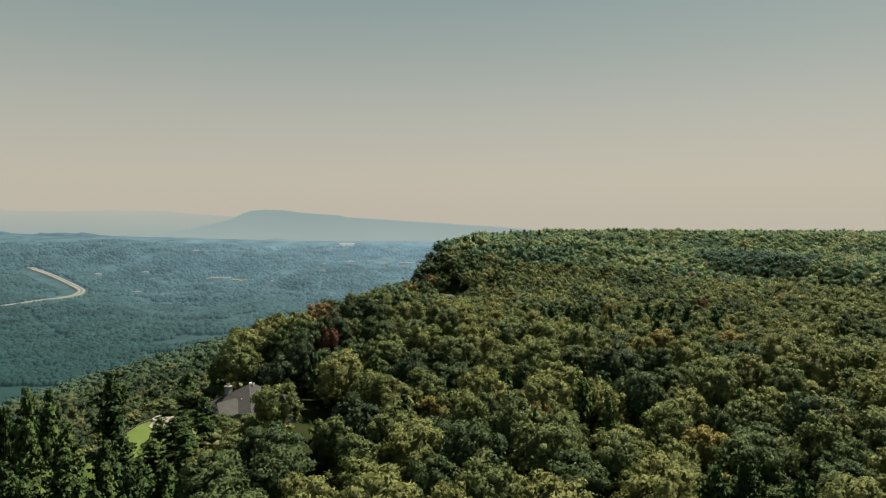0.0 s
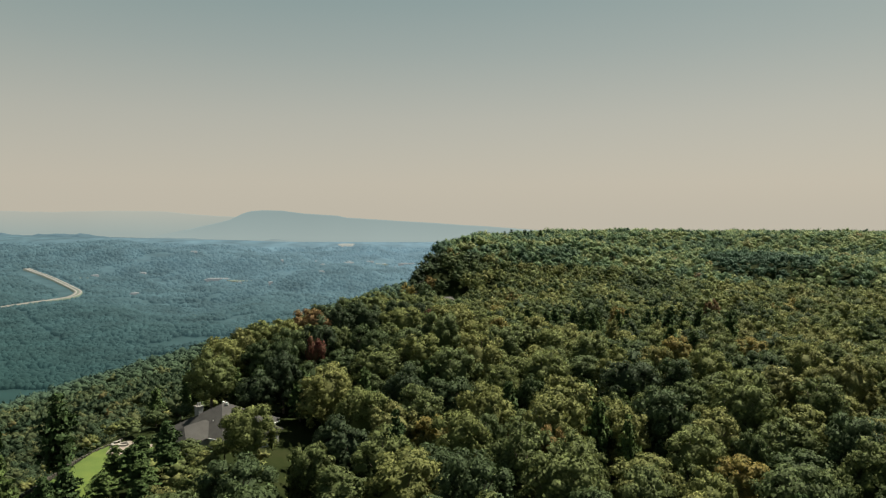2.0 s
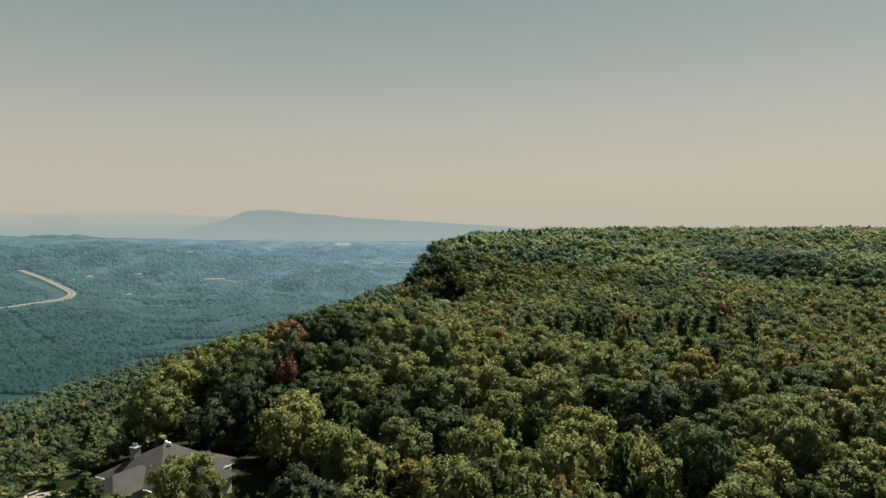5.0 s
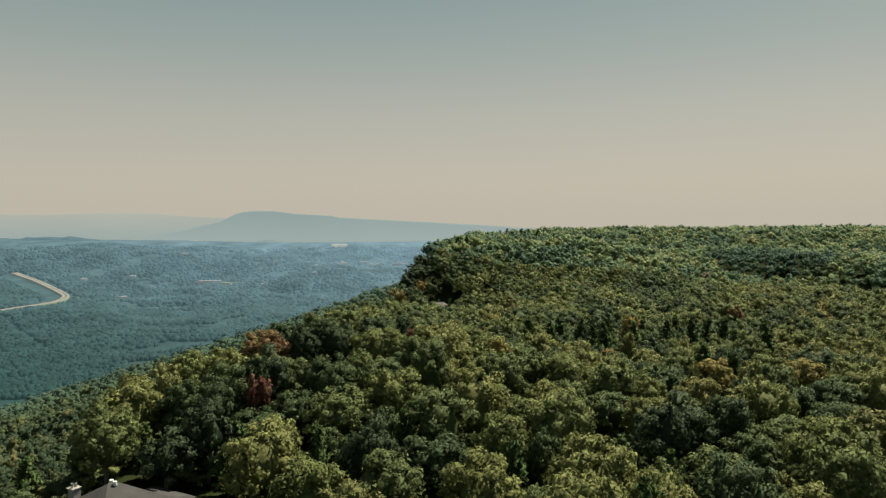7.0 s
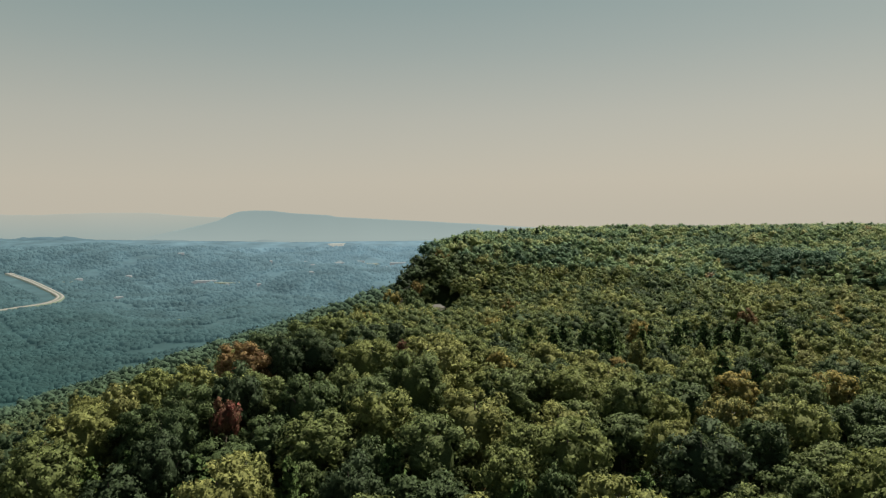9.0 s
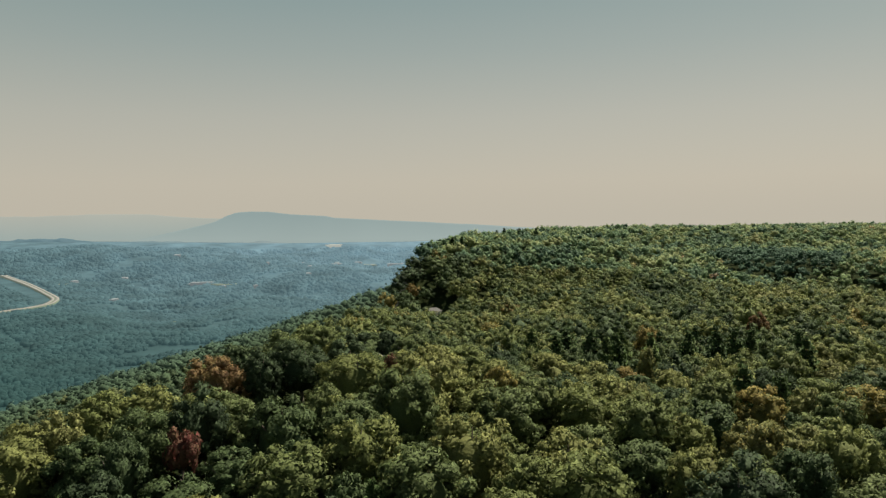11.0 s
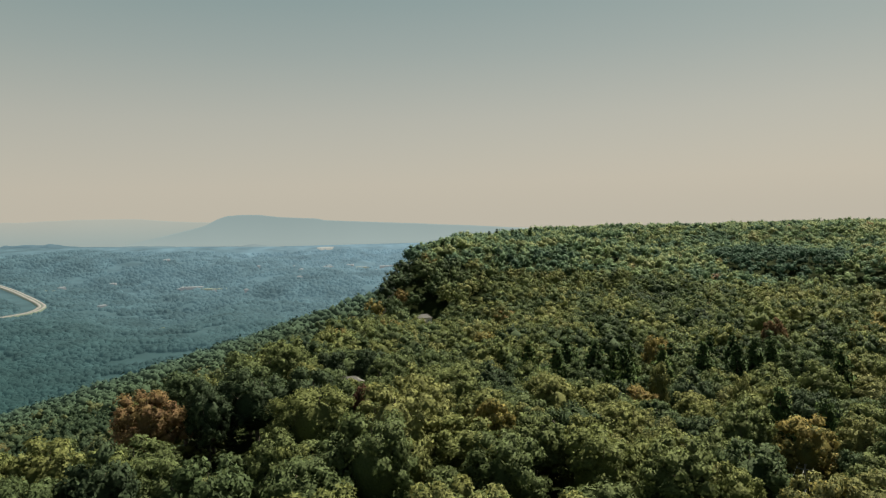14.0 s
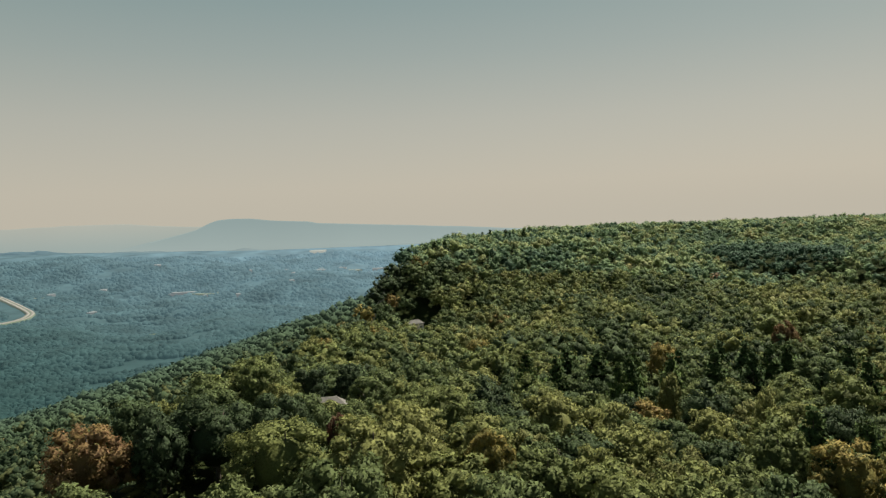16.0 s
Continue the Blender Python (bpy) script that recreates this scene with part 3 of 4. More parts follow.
# trees that stand out: x, y, top, half-width, tint, words
# the dark tints behind the house and round the hollow stand for shade
SPECIAL = [
    (-42, 241, 17.3, 6.9, 0.952, "rust-coloured autumn tree with a full rounded crown"),
    (-31.5, 192, 16.0, 2.6, 0.985, "small deep-red tree among green crowns"),
    (-11, 233, 19.0, 7.8, 0.70, "large light olive-green tree with many lobes"),
    (-25, 249, 18.5, 7.2, 0.08, "large dark green tree tinted darker for its shaded flank"),
    (-4.5, 241.5, 16.8, 1.8, 0.985, "small orange-red crown among green trees"),
    (-20, 279, 13.0, 4.6, 0.80, "rounded pale olive tree near the rim"),
    (19, 237, 14.5, 4.2, 0.90, "yellowing broadleaf tree with a loose crown"),
    (87, 356, 4.5, 6.0, 0.915, "golden yellow autumn tree with a wide crown"),
    (73, 313, 4.0, 3.2, 0.86, "lime green tree with a pointed crown"),
    (81, 277, 7.0, 3.0, 0.85, "lime green tree with a pointed crown"),
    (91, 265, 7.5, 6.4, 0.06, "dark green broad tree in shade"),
    (147, 393, 3.0, 5.0, 0.955, "rusty brown autumn tree with a rounded crown"),
    (20, 139, 9.5, 2.6, 0.935, "small orange-brown tree among green crowns"),
    (58, 205, 12.0, 5.4, 0.885, "yellowing broadleaf tree with a wide crown"),
    (-50, 206, 18.0, 5.6, 0.66, "tall olive-green tree at the edge of the plateau"),
    (-58, 200, 15.0, 4.4, 0.80, "yellow-green tree at the edge of the plateau"),
    (-39, 197, 18.0, 5.8, 0.30, "tall green tree behind the house"),
    (-27, 207, 16.5, 5.4, 0.45, "tall green tree behind the house"),
    (-35, 210, 16.5, 5.2, 0.62, "tall green tree behind the house"),
    (-45, 189, 15.5, 4.8, 0.22, "tall dark green tree behind the house, tinted down for shade"),
    (-36, 176, 15.5, 4.6, 0.03, "tall dark green tree behind the house, tinted down for shade"),
    (-47, 219, 14.5, 4.8, 0.42, "tall green tree at the edge of the plateau"),
    (-33.5, 138, 13.2, 5.4, 0.62, "olive tree before the grey roof"),
    (-46, 144, 3.6, 2.3, 0.40, "small green shrub beside the house"),
    (-43, 140, 4.2, 2.6, 0.55, "small green shrub beside the house"),
    (-39, 142, 5.0, 2.8, 0.62, "small olive shrub beside the house"),
    (-40, 135, 4.6, 2.8, 0.80, "small yellow-green shrub below the house"),
    (-53, 147, 2.8, 1.9, 0.30, "small green shrub beside the lawn"),
    (-65, 160, 2.5, 2.4, 0.35, "low olive bush at the terrace edge"),
    (-60, 163, 3.5, 2.6, 0.30, "low olive bush at the terrace edge"),
    (-56, 166, 4.5, 2.6, 0.30, "low green bush behind the terrace"),
    (-37, 124, 6.5, 3.6, 0.55, "light olive tree below the house"),
    (-42, 119, 5.5, 3.4, 0.88, "light yellow-green tree below the house"),
    (-22, 134, 8.0, 4.2, 0.50, "olive-green tree below the house"),
    # added on the sun's side to shade the hollow
    (-14, 246, 20.0, 6.0, 0.10, "tall dark-tinted tree added to shade the hollow"),
    (-34, 251, 16.5, 5.6, 0.06, "dark green tree tinted darker for its shaded flank"),
    (-15, 217, 15.5, 4.6, 0.50, "green tree at the edge of a dark hollow"),
    (-20, 276, 11.0, 4.8, 0.66, "olive-green tree before a grey-roofed cottage"),
    (-11, 279, 9.2, 4.6, 0.72, "light olive tree before a grey-roofed cottage"),
    (-15, 263, 12.4, 5.2, 0.62, "olive-green tree before a grey-roofed cottage"),
    (-4, 270, 11.5, 5.0, 0.40, "green tree before a grey-roofed cottage"),
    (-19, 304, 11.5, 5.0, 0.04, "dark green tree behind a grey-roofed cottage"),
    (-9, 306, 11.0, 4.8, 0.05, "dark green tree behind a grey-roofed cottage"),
]
# conifers: x, y, top, half-width
CONIFERS = [(-63, 131, 16.5, 3.6), (-76, 126, 15, 3.8), (-70, 122, 13, 3.4), (-64, 117, 10.5, 3.4), (-59, 107, 8.5, 3.4), (-66, 103, 9, 3.6), (-60, 98, 7.5, 3.2), (-54, 100, 8, 3.2), (-76, 112, 12, 3.6), (-83, 130, 11, 3.4), (-57, 122, 7, 3), (-50, 113, 6, 3.2), (-45, 111, 6.5, 3), (-52, 106, 7, 3.2), (-45, 121, 5.5, 3), (-47, 103, 8, 3.2), (-49, 96, 8, 3), (-71, 117, 11.5, 3.4), (-66, 110, 10, 3.6), (-79, 138, 12, 3), (-48.5, 140, 9.0, 3), (-52, 134, 6.5, 2.8), (-48, 128, 6, 3.2),
            (-53, 126, 4.5, 3), (-47, 136, 6, 2.6), (-57, 116, 8, 3.4), (-74, 104, 9, 3.6), (30, 147, 12, 3.4), (34, 141, 10, 2.8), (41, 103, 9, 3.6), (47, 106, 10, 3.4), (53, 101, 8.5, 3.2), (-62, 168, 8, 2.6), (-47, 177, 10.5, 2.6), (-42, 179, 11, 2.6), (-38, 181, 11.5, 2.8), (-32, 178, 10.5, 3.2), (-31, 170, 9, 3.2),
            (-57, 176, 9.5, 2.6), (-53, 181, 11, 2.8), (-60, 182, 9, 2.4), (80, 258, 9, 4.5), (86, 252, 8, 4.25), (62, 320, 5, 4.5), (68, 330, 5, 4.75), (100, 322, 6, 4.5), (95, 335, 4.5, 4.5), (50, 345, 3, 4.75),
            (42, 352, 3, 4.75), (57, 362, 2, 5), (110, 348, 4, 4.75), (118, 300, 8, 4.25), (33, 172, 9.5, 3.2), (40, 168, 8, 3), (15, 168, 10, 3), (-8, 145, 10, 2.8), (-3, 180, 12, 2.8), (-17, 173, 12, 2.6),
            (-56, 136, 5.5, 2.4), (-54, 142, 5.5, 2.2), (78, 800, 34, 4.4), (86, 807, 32.5, 4.6), (95, 813, 34, 4.4), (103, 821, 33, 4.6), (114, 824, 33.5, 4.4), (70, 795, 32, 4.4), (22, 676, 29, 4), (30, 690, 29.5, 4), (73, 342, 4, 4.6), (64, 350, 3.5, 4.6), (104, 352, 3.5, 4.6), (112, 336, 5, 4.6), (122, 345, 4, 4.4), (80, 330, 4.5, 4.4), (132, 330, 5, 4.4), (88, 345, 2.5, 4.4)]

placed = [(a, b, 0.8 * c) for a, b, _, c, _, _ in SPECIAL] + [(a, b, 0.8 * d) for a, b, _, d in CONIFERS]

# near trees of the plateau: separate trees first, the rest of their stand joined
cand = np.stack([rng.uniform(-150, 270, 14000), rng.uniform(74, 345, 14000)], -1)
cand = cand[in_wedge(cand) & ~clear_of(cand[:, 0], cand[:, 1]) & (cand[:, 0] > edge_x(cand[:, 1]) - 3)]
rad = np.sort(rng.triangular(2.8, 4.8, 7.4, len(cand)))[::-1]
near = packed(cand, rad, placed)
order = np.argsort(np.hypot(near[:, 0] + 5, near[:, 1] - 175))
single, rest = near[order[:285]], near[order[285:]]


def tree_at(src, x, y, half, tall, first):
    """Puts a tree (built 14 m tall, 5 m half-width) down at x, y."""
    s, h = half / 5.0, tall / 14.0
    m = pose(x, y, float(ground_height(x, y)), 0, 0, rng.uniform(0, 360))
    t = src if first else copy_thing(src, m)
    t.matrix_basis = m
    t.scale = (s, s, h)
    return t


HERO = []
TINTS = (0.05, 0.14, 0.24, 0.33, 0.40, 0.47, 0.53, 0.59, 0.65, 0.71, 0.77, 0.83, 0.87, 0.905)
WORDS = ("dark green", "dark green", "dark green", "green", "green", "green", "mid green", "mid green", "mid green", "olive green", "olive green", "light olive green", "yellowish green", "yellowing")
for k in range(14):
    r2 = np.random.RandomState(100 + k)
    HERO.append(tree_parts("deciduous_tree", broad_crown(r2, 34 + 5 * (k % 4), 3000, 0.40, flat=0.35 + 0.04 * (k % 3)), LEAVES, broad_trunk(r2), TINTS[k]))
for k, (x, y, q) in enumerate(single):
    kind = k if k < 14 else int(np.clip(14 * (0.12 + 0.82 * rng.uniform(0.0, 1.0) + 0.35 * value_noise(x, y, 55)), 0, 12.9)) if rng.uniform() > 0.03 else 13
    # darker kinds put the shade beside the house into the crowns
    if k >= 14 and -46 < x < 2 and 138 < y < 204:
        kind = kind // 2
    if k >= 14 and ((-46 < x < -10 and 158 < y < 204) or (-42 < x < -12 and 236 < y < 268)):        # dark kinds stand for the shade behind the house and round the hollow
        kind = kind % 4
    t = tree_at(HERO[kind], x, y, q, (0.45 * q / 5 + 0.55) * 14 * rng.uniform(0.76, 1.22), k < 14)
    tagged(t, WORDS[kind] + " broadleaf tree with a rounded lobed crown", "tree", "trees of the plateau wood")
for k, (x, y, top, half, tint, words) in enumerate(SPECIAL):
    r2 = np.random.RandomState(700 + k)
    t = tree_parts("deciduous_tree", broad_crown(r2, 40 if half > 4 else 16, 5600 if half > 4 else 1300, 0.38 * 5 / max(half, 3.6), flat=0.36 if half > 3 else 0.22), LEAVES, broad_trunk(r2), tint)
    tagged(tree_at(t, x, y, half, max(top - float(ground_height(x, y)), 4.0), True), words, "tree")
FIRS = []
for k in range(5):
    r2 = np.random.RandomState(800 + k)
    parts = [tube([(0, 0, -1), (0, 0, 7), (0, 0, 13.6)], [0.28, 0.18, 0.03])]
    FIRS.append(tree_parts("conifer_tree", conifer_crown(r2, 17, thin=0.12), NEEDLES, joined(parts), (0.1, 0.3, 0.45, 0.6, 0.25)[k]))
for k, (x, y, top, half) in enumerate(CONIFERS):
    t = tree_at(FIRS[k % 5], x, y, half, max(top - float(ground_height(x, y)), 4.0), k < 5)
    tagged(t, "dark green pine with uneven layered boughs", "tree", "conifers in the wood")

MID = [broad_crown(np.random.RandomState(200 + k), 24, 1500, 0.46, flat=0.35 + 0.04 * (k % 3), heart=ICO0) for k in range(10)]
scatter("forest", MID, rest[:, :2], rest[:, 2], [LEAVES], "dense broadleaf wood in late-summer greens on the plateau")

BUSH = [broad_crown(np.random.RandomState(250 + k), 5, 44, 1.0, heart=OCTA, flat=0.36) for k in range(8)]
p = jittered(-90, 200, 90, 345, 6.2)
p = p[in_wedge(p) & (p[:, 0] > edge_x(p[:, 1]) - 3)]
house_plot = ((np.abs(p[:, 0] + 44) < 14) & (np.abs(p[:, 1] - 157) < 14)) | ((p[:, 0] > -70) & (p[:, 0] < -50) & (p[:, 1] > 119) & (p[:, 1] < 161))
p = p[~house_plot & ~((np.abs(p[:, 0] + 13) < 8) & (np.abs(p[:, 1] - 292) < 8))]
scatter("undergrowth", BUSH, p, rng.triangular(1.6, 2.4, 3.6, len(p)), [LEAVES], "shrubs and saplings under the trees", "undergrowth", 0.42)
p = jittered(-110, -48, 95, 330, 3.4)
p = p[(p[:, 0] > edge_x(p[:, 1]) - 17) & ((p[:, 0] < edge_x(p[:, 1]) + 2) | ((p[:, 1] > 146) & (p[:, 1] < 200) & (p[:, 0] < -50))) ]
lawn_plot = (p[:, 0] > -68) & (p[:, 0] < -52) & (p[:, 1] > 119) & (p[:, 1] < 146.5)
p = p[~lawn_plot & (np.hypot(p[:, 0] + 59.6, p[:, 1] - 149) > 6.2) & (np.hypot(p[:, 0] + 47, p[:, 1] - 158) > 10)]
scatter("undergrowth", BUSH, p, rng.triangular(1.2, 1.8, 2.8, len(p)), [LEAVES], "green shrubs on the steep bank below the rim", "undergrowth", 0.36)
FAR = [broad_crown(np.random.RandomState(300 + k), 14, 600, 0.54, heart=ICO0, flat=0.32 + 0.03 * (k % 3)) for k in range(14)]
FARTHER = [broad_crown(np.random.RandomState(330 + k), 10, 290, 0.66, heart=ICO0, flat=0.30 + 0.03 * (k % 3)) for k in range(14)]
p = jittered(-120, 480, 345, 640, 9.4)
p = p[in_wedge(p) & (p[:, 0] > edge_x(p[:, 1]) - 4) & ~clear_of(p[:, 0], p[:, 1])]
hither = p[:, 1] + rng.uniform(-80, 80, len(p)) < 470
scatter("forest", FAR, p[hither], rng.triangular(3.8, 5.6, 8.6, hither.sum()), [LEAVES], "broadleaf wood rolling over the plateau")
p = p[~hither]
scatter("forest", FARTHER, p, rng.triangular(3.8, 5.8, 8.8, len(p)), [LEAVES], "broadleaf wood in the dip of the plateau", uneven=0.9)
p = np.concatenate([jittered(-90, 150, -60, 74, 7.2), jittered(-150, -70, -60, 74, 12)])
p = p[p[:, 0] > edge_x(p[:, 1]) - 3]
scatter("forest", BUSH, p, rng.triangular(2.8, 4.6, 7.0, len(p)), [LEAVES], "broadleaf wood behind the start of the flight")
RIM = [broad_crown(np.random.RandomState(350 + k), 6, 68, 1.02, heart=OCTA, flat=0.28) for k in range(14)]
p = np.concatenate([jittered(-60, 720, 640, 950, 10.2), jittered(-20, 1050, 950, 1560, 13.0)])
p = p[in_wedge(p) & (p[:, 0] > edge_x(p[:, 1]) - 4) & ~clear_of(p[:, 0], p[:, 1])]
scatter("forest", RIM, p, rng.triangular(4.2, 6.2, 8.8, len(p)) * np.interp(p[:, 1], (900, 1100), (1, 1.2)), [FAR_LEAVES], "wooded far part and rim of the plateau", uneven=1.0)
SLOPE = [broad_crown(np.random.RandomState(400 + k), 3, 20, 1.5, heart=ICO0, flat=0.3) for k in range(12)]
p = np.concatenate([jittered(-700, -20, 60, 800, 7.8), jittered(-1100, 200, 800, 1400, 11.5), jittered(-1100, 300, 1400, 2600, 17.0)])
p = p[in_wedge(p, 5) & (p[:, 0] < edge_x(p[:, 1]) - np.where((p[:, 1] > 575) & (p[:, 1] < 740), 13, 3))]
p = p[(ground_height(p[:, 0], p[:, 1]) > valley_floor(p[:, 0], p[:, 1]) + 3) & ((p[:, 0] < 60) | (p[:, 1] < 800)) & (p[:, 0] < 0.02 * p[:, 1])]
p = p[(p[:, 1] > 320) | (p[:, 0] < edge_x(p[:, 1]) - 15)]
wide = rng.triangular(2.4, 4.2, 8.2, len(p)) * np.interp(p[:, 1], (700, 900, 1500), (1, 1.35, 1.95))
close = p[:, 1] < 420
bank = close & (p[:, 1] < 270)
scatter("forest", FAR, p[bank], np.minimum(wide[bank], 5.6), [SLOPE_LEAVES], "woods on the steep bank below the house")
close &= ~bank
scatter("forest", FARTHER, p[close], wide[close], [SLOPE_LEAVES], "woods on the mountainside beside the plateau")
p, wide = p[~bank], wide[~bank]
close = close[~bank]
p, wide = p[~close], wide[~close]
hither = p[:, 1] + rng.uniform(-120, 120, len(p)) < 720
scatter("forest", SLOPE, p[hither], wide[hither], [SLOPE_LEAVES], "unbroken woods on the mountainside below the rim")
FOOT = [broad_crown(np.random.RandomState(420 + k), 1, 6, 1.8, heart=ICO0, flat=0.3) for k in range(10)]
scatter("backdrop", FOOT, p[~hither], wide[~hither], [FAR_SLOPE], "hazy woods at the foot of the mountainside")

# valley woods, far off
ring = 2 * np.pi * np.arange(5) / 5
DOME = (np.concatenate([np.stack([np.cos(ring), np.sin(ring), 0 * ring], -1), np.stack([0.86 * np.cos(ring + 0.63), 0.86 * np.sin(ring + 0.63), 0 * ring + 0.72], -1), [(0, 0, 1.0)]]),
        np.array([q for k in range(5) for q in ((k, (k + 1) % 5, 5 + k), ((k + 1) % 5, 5 + (k + 1) % 5, 5 + k), (5 + k, 5 + (k + 1) % 5, 10))]))
blob = [(DOME[0] * (1 + np.random.RandomState(500 + k).normal(0, 0.15, (11, 1))) * np.array([5, 5, 7.5]), DOME[1], unit(DOME[0] * np.array([1, 1, 0.8]) + np.array([0, 0, 0.15]))) for k in range(8)]
v = np.concatenate([jittered(-1700, 100, 1250, 2500, 9.8), jittered(-2700, 200, 2500, 4400, 17)])
v = v[in_wedge(v, 5) & (ground_height(v[:, 0], v[:, 1]) < valley_floor(v[:, 0], v[:, 1]) + 3)]
open_land = value_noise(v[:, 0], v[:, 1], 150) + 0.7 * value_noise(v[:, 0], v[:, 1], 60) < -0.38
by_road = (distance_to(ROAD, v[:, 0], v[:, 1]) < 38) | (distance_to([(a, b - 60) for a, b in ROAD[:9]], v[:, 0], v[:, 1]) < 42)
cut = distance_to([(-1330, 2180), (-1122, 1910), (-900, 1660)], v[:, 0], v[:, 1]) < 9
v = v[~open_land & ~by_road & ~cut]
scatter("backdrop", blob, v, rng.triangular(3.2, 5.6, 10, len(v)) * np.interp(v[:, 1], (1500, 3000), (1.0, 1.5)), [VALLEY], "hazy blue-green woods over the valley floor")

# ---- the house on the rim ----


def part(name, bm, mat, parent, label="", smooth=False):
    me = bpy.data.meshes.new(name)
    bm.normal_update()
    bm.to_mesh(me)
    bm.free()
    me.materials.append(mat)
    if smooth:
        for f in me.polygons:
            f.use_smooth = True
    ob = new(name, me)
    ob.parent = parent
    if label:
        tagged(ob, label)
    return ob


def box(bm, x0, x1, y0, y1, z0, z1, bevel=0.0):
    r = bmesh.ops.create_cube(bm, size=1, matrix=Matrix.LocRotScale(((x0 + x1) / 2, (y0 + y1) / 2, (z0 + z1) / 2), None, (x1 - x0, y1 - y0, z1 - z0)))
    if bevel:
        bmesh.ops.bevel(bm, geom=list({e for v in r["verts"] for e in v.link_edges}), offset=bevel, segments=2, affect="EDGES")
    return bm


def boxed(*a, **k):
    return box(bmesh.new(), *a, **k)


def hip_roof(x0, x1, y0, y1, z, rise, ridge, over=0.7, thick=0.25):
    """A hipped roof slab over a rectangle; ridge: half-length of the ridge along the longer side."""
    bm = bmesh.new()
    x0, x1, y0, y1 = x0 - over, x1 + over, y0 - over, y1 + over
    mx, my = (x0 + x1) / 2, (y0 + y1) / 2
    along = (x1 - x0) >= (y1 - y0)
    a, b = ((mx - ridge, my), (mx + ridge, my)) if along else ((mx, my - ridge), (mx, my + ridge))
    lo = [bm.verts.new((*c, z - thick)) for c in ((x0, y0), (x1, y0), (x1, y1), (x0, y1))]
    hi = [bm.verts.new((*c, z)) for c in ((x0, y0), (x1, y0), (x1, y1), (x0, y1))]
    ra, rb = bm.verts.new((*a, z + rise)), bm.verts.new((*b, z + rise))
    bm.faces.new(lo[::-1])
    for k in range(4):
        bm.faces.new((lo[k], lo[(k + 1) % 4], hi[(k + 1) % 4], hi[k]))
    if along:
        fs = [(hi[0], hi[1], rb, ra), (hi[1], hi[2], rb), (hi[2], hi[3], ra, rb), (hi[3], hi[0], ra)]
    else:
        fs = [(hi[0], hi[1], ra), (hi[1], hi[2], rb, ra), (hi[2], hi[3], rb), (hi[3], hi[0], ra, rb)]
    for f in fs:
        bm.faces.new(f)
    return bm


GLASS, _gt, _gb = material("window_glass", 0.05, 0.6)
_gb.inputs["Base Color"].default_value = (0.02, 0.03, 0.035, 1)
WHITE = surface("white_trim", [(0.3, (0.70, 0.69, 0.66)), (0.7, (0.82, 0.81, 0.78))], 1.0, 0.6, 0.1, 12)
METAL = surface("dull_metal", [(0.3, (0.30, 0.30, 0.30)), (0.7, (0.45, 0.45, 0.44))], 2.0, 0.45, 0.1, 14, 0.5, 0.8)
WOOD = surface("grey_wood", [(0.3, (0.13, 0.11, 0.09)), (0.7, (0.28, 0.25, 0.21))], 1.5, 0.85, 0.4, 20)
CHIMNEY = surface("grey_plaster", [(0.3, (0.17, 0.17, 0.17)), (0.7, (0.25, 0.25, 0.25))], 0.7, 0.85, 0.15, 12)
STONE = surface("fire_pit_stone", [(0.3, (0.20, 0.19, 0.17)), (0.7, (0.36, 0.34, 0.30))], 2.0, 0.9, 0.5, 9)

house = new("house")
house.matrix_basis = pose(-44.0, 158.0, -0.3, 0, 0, 61)
tagged(house, "single-storey white house with a steep grey hipped roof", "house")
EAVE = 2.9
w_main = part("wall", boxed(-7, 7, -7, 7, -0.6, EAVE - 0.1, bevel=0.03), PLASTER, house)
part("roof", hip_roof(-7, 7, -7, 7, EAVE, 4.4, 0.55), SHINGLE, house, "grey shingle hipped roof with a short ridge")
w_left = part("wall", boxed(-12.2, -6.9, -3.2, 3.0, -0.6, EAVE - 0.15, bevel=0.03), PLASTER, house)
part("roof", hip_roof(-12.2, -3.0, -3.2, 3.0, EAVE - 0.04, 2.3, 2.6), SHINGLE, house, "lower grey hipped roof over the front wing")
w_right = part("wall", boxed(-2.6, 3.4, -11.5, -6.9, -0.6, EAVE - 0.2, bevel=0.03), PLASTER, house)
part("roof", hip_roof(-2.6, 3.4, -11.5, -2.6, EAVE - 0.08, 2.5, 2.4), SHINGLE, house, "lower grey hipped roof over the side wing")
w_back = part("wall", boxed(5.0, 9.6, -5.0, 3.0, -0.6, EAVE - 0.45, bevel=0.03), PLASTER, house)
part("roof", hip_roof(2.0, 9.6, -5.0, 3.0, EAVE - 0.34, 1.3, 2.2), SHINGLE, house, "lower grey hipped roof over the back wing")
for x0, x1, y0, y1 in ((-7.75, 7.75, -7.85, -7.72), (-7.75, 7.75, 7.72, 7.85), (-7.85, -7.72, -7.7, 7.7), (7.72, 7.85, -7.7, 7.7)):
    part("gutter", boxed(x0, x1, y0, y1, EAVE - 0.26, EAVE - 0.08, bevel=0.02), WHITE, house, "white gutter")
chimney = part("chimney", boxed(-3.85, -2.65, 3.05, 4.25, 2.5, 6.9, bevel=0.04), CHIMNEY, house, "broad grey chimney")
part("chimney_cap", boxed(-3.97, -2.53, 2.93, 4.37, 6.91, 7.06, bevel=0.03), STONE, chimney, "pale stone cap")
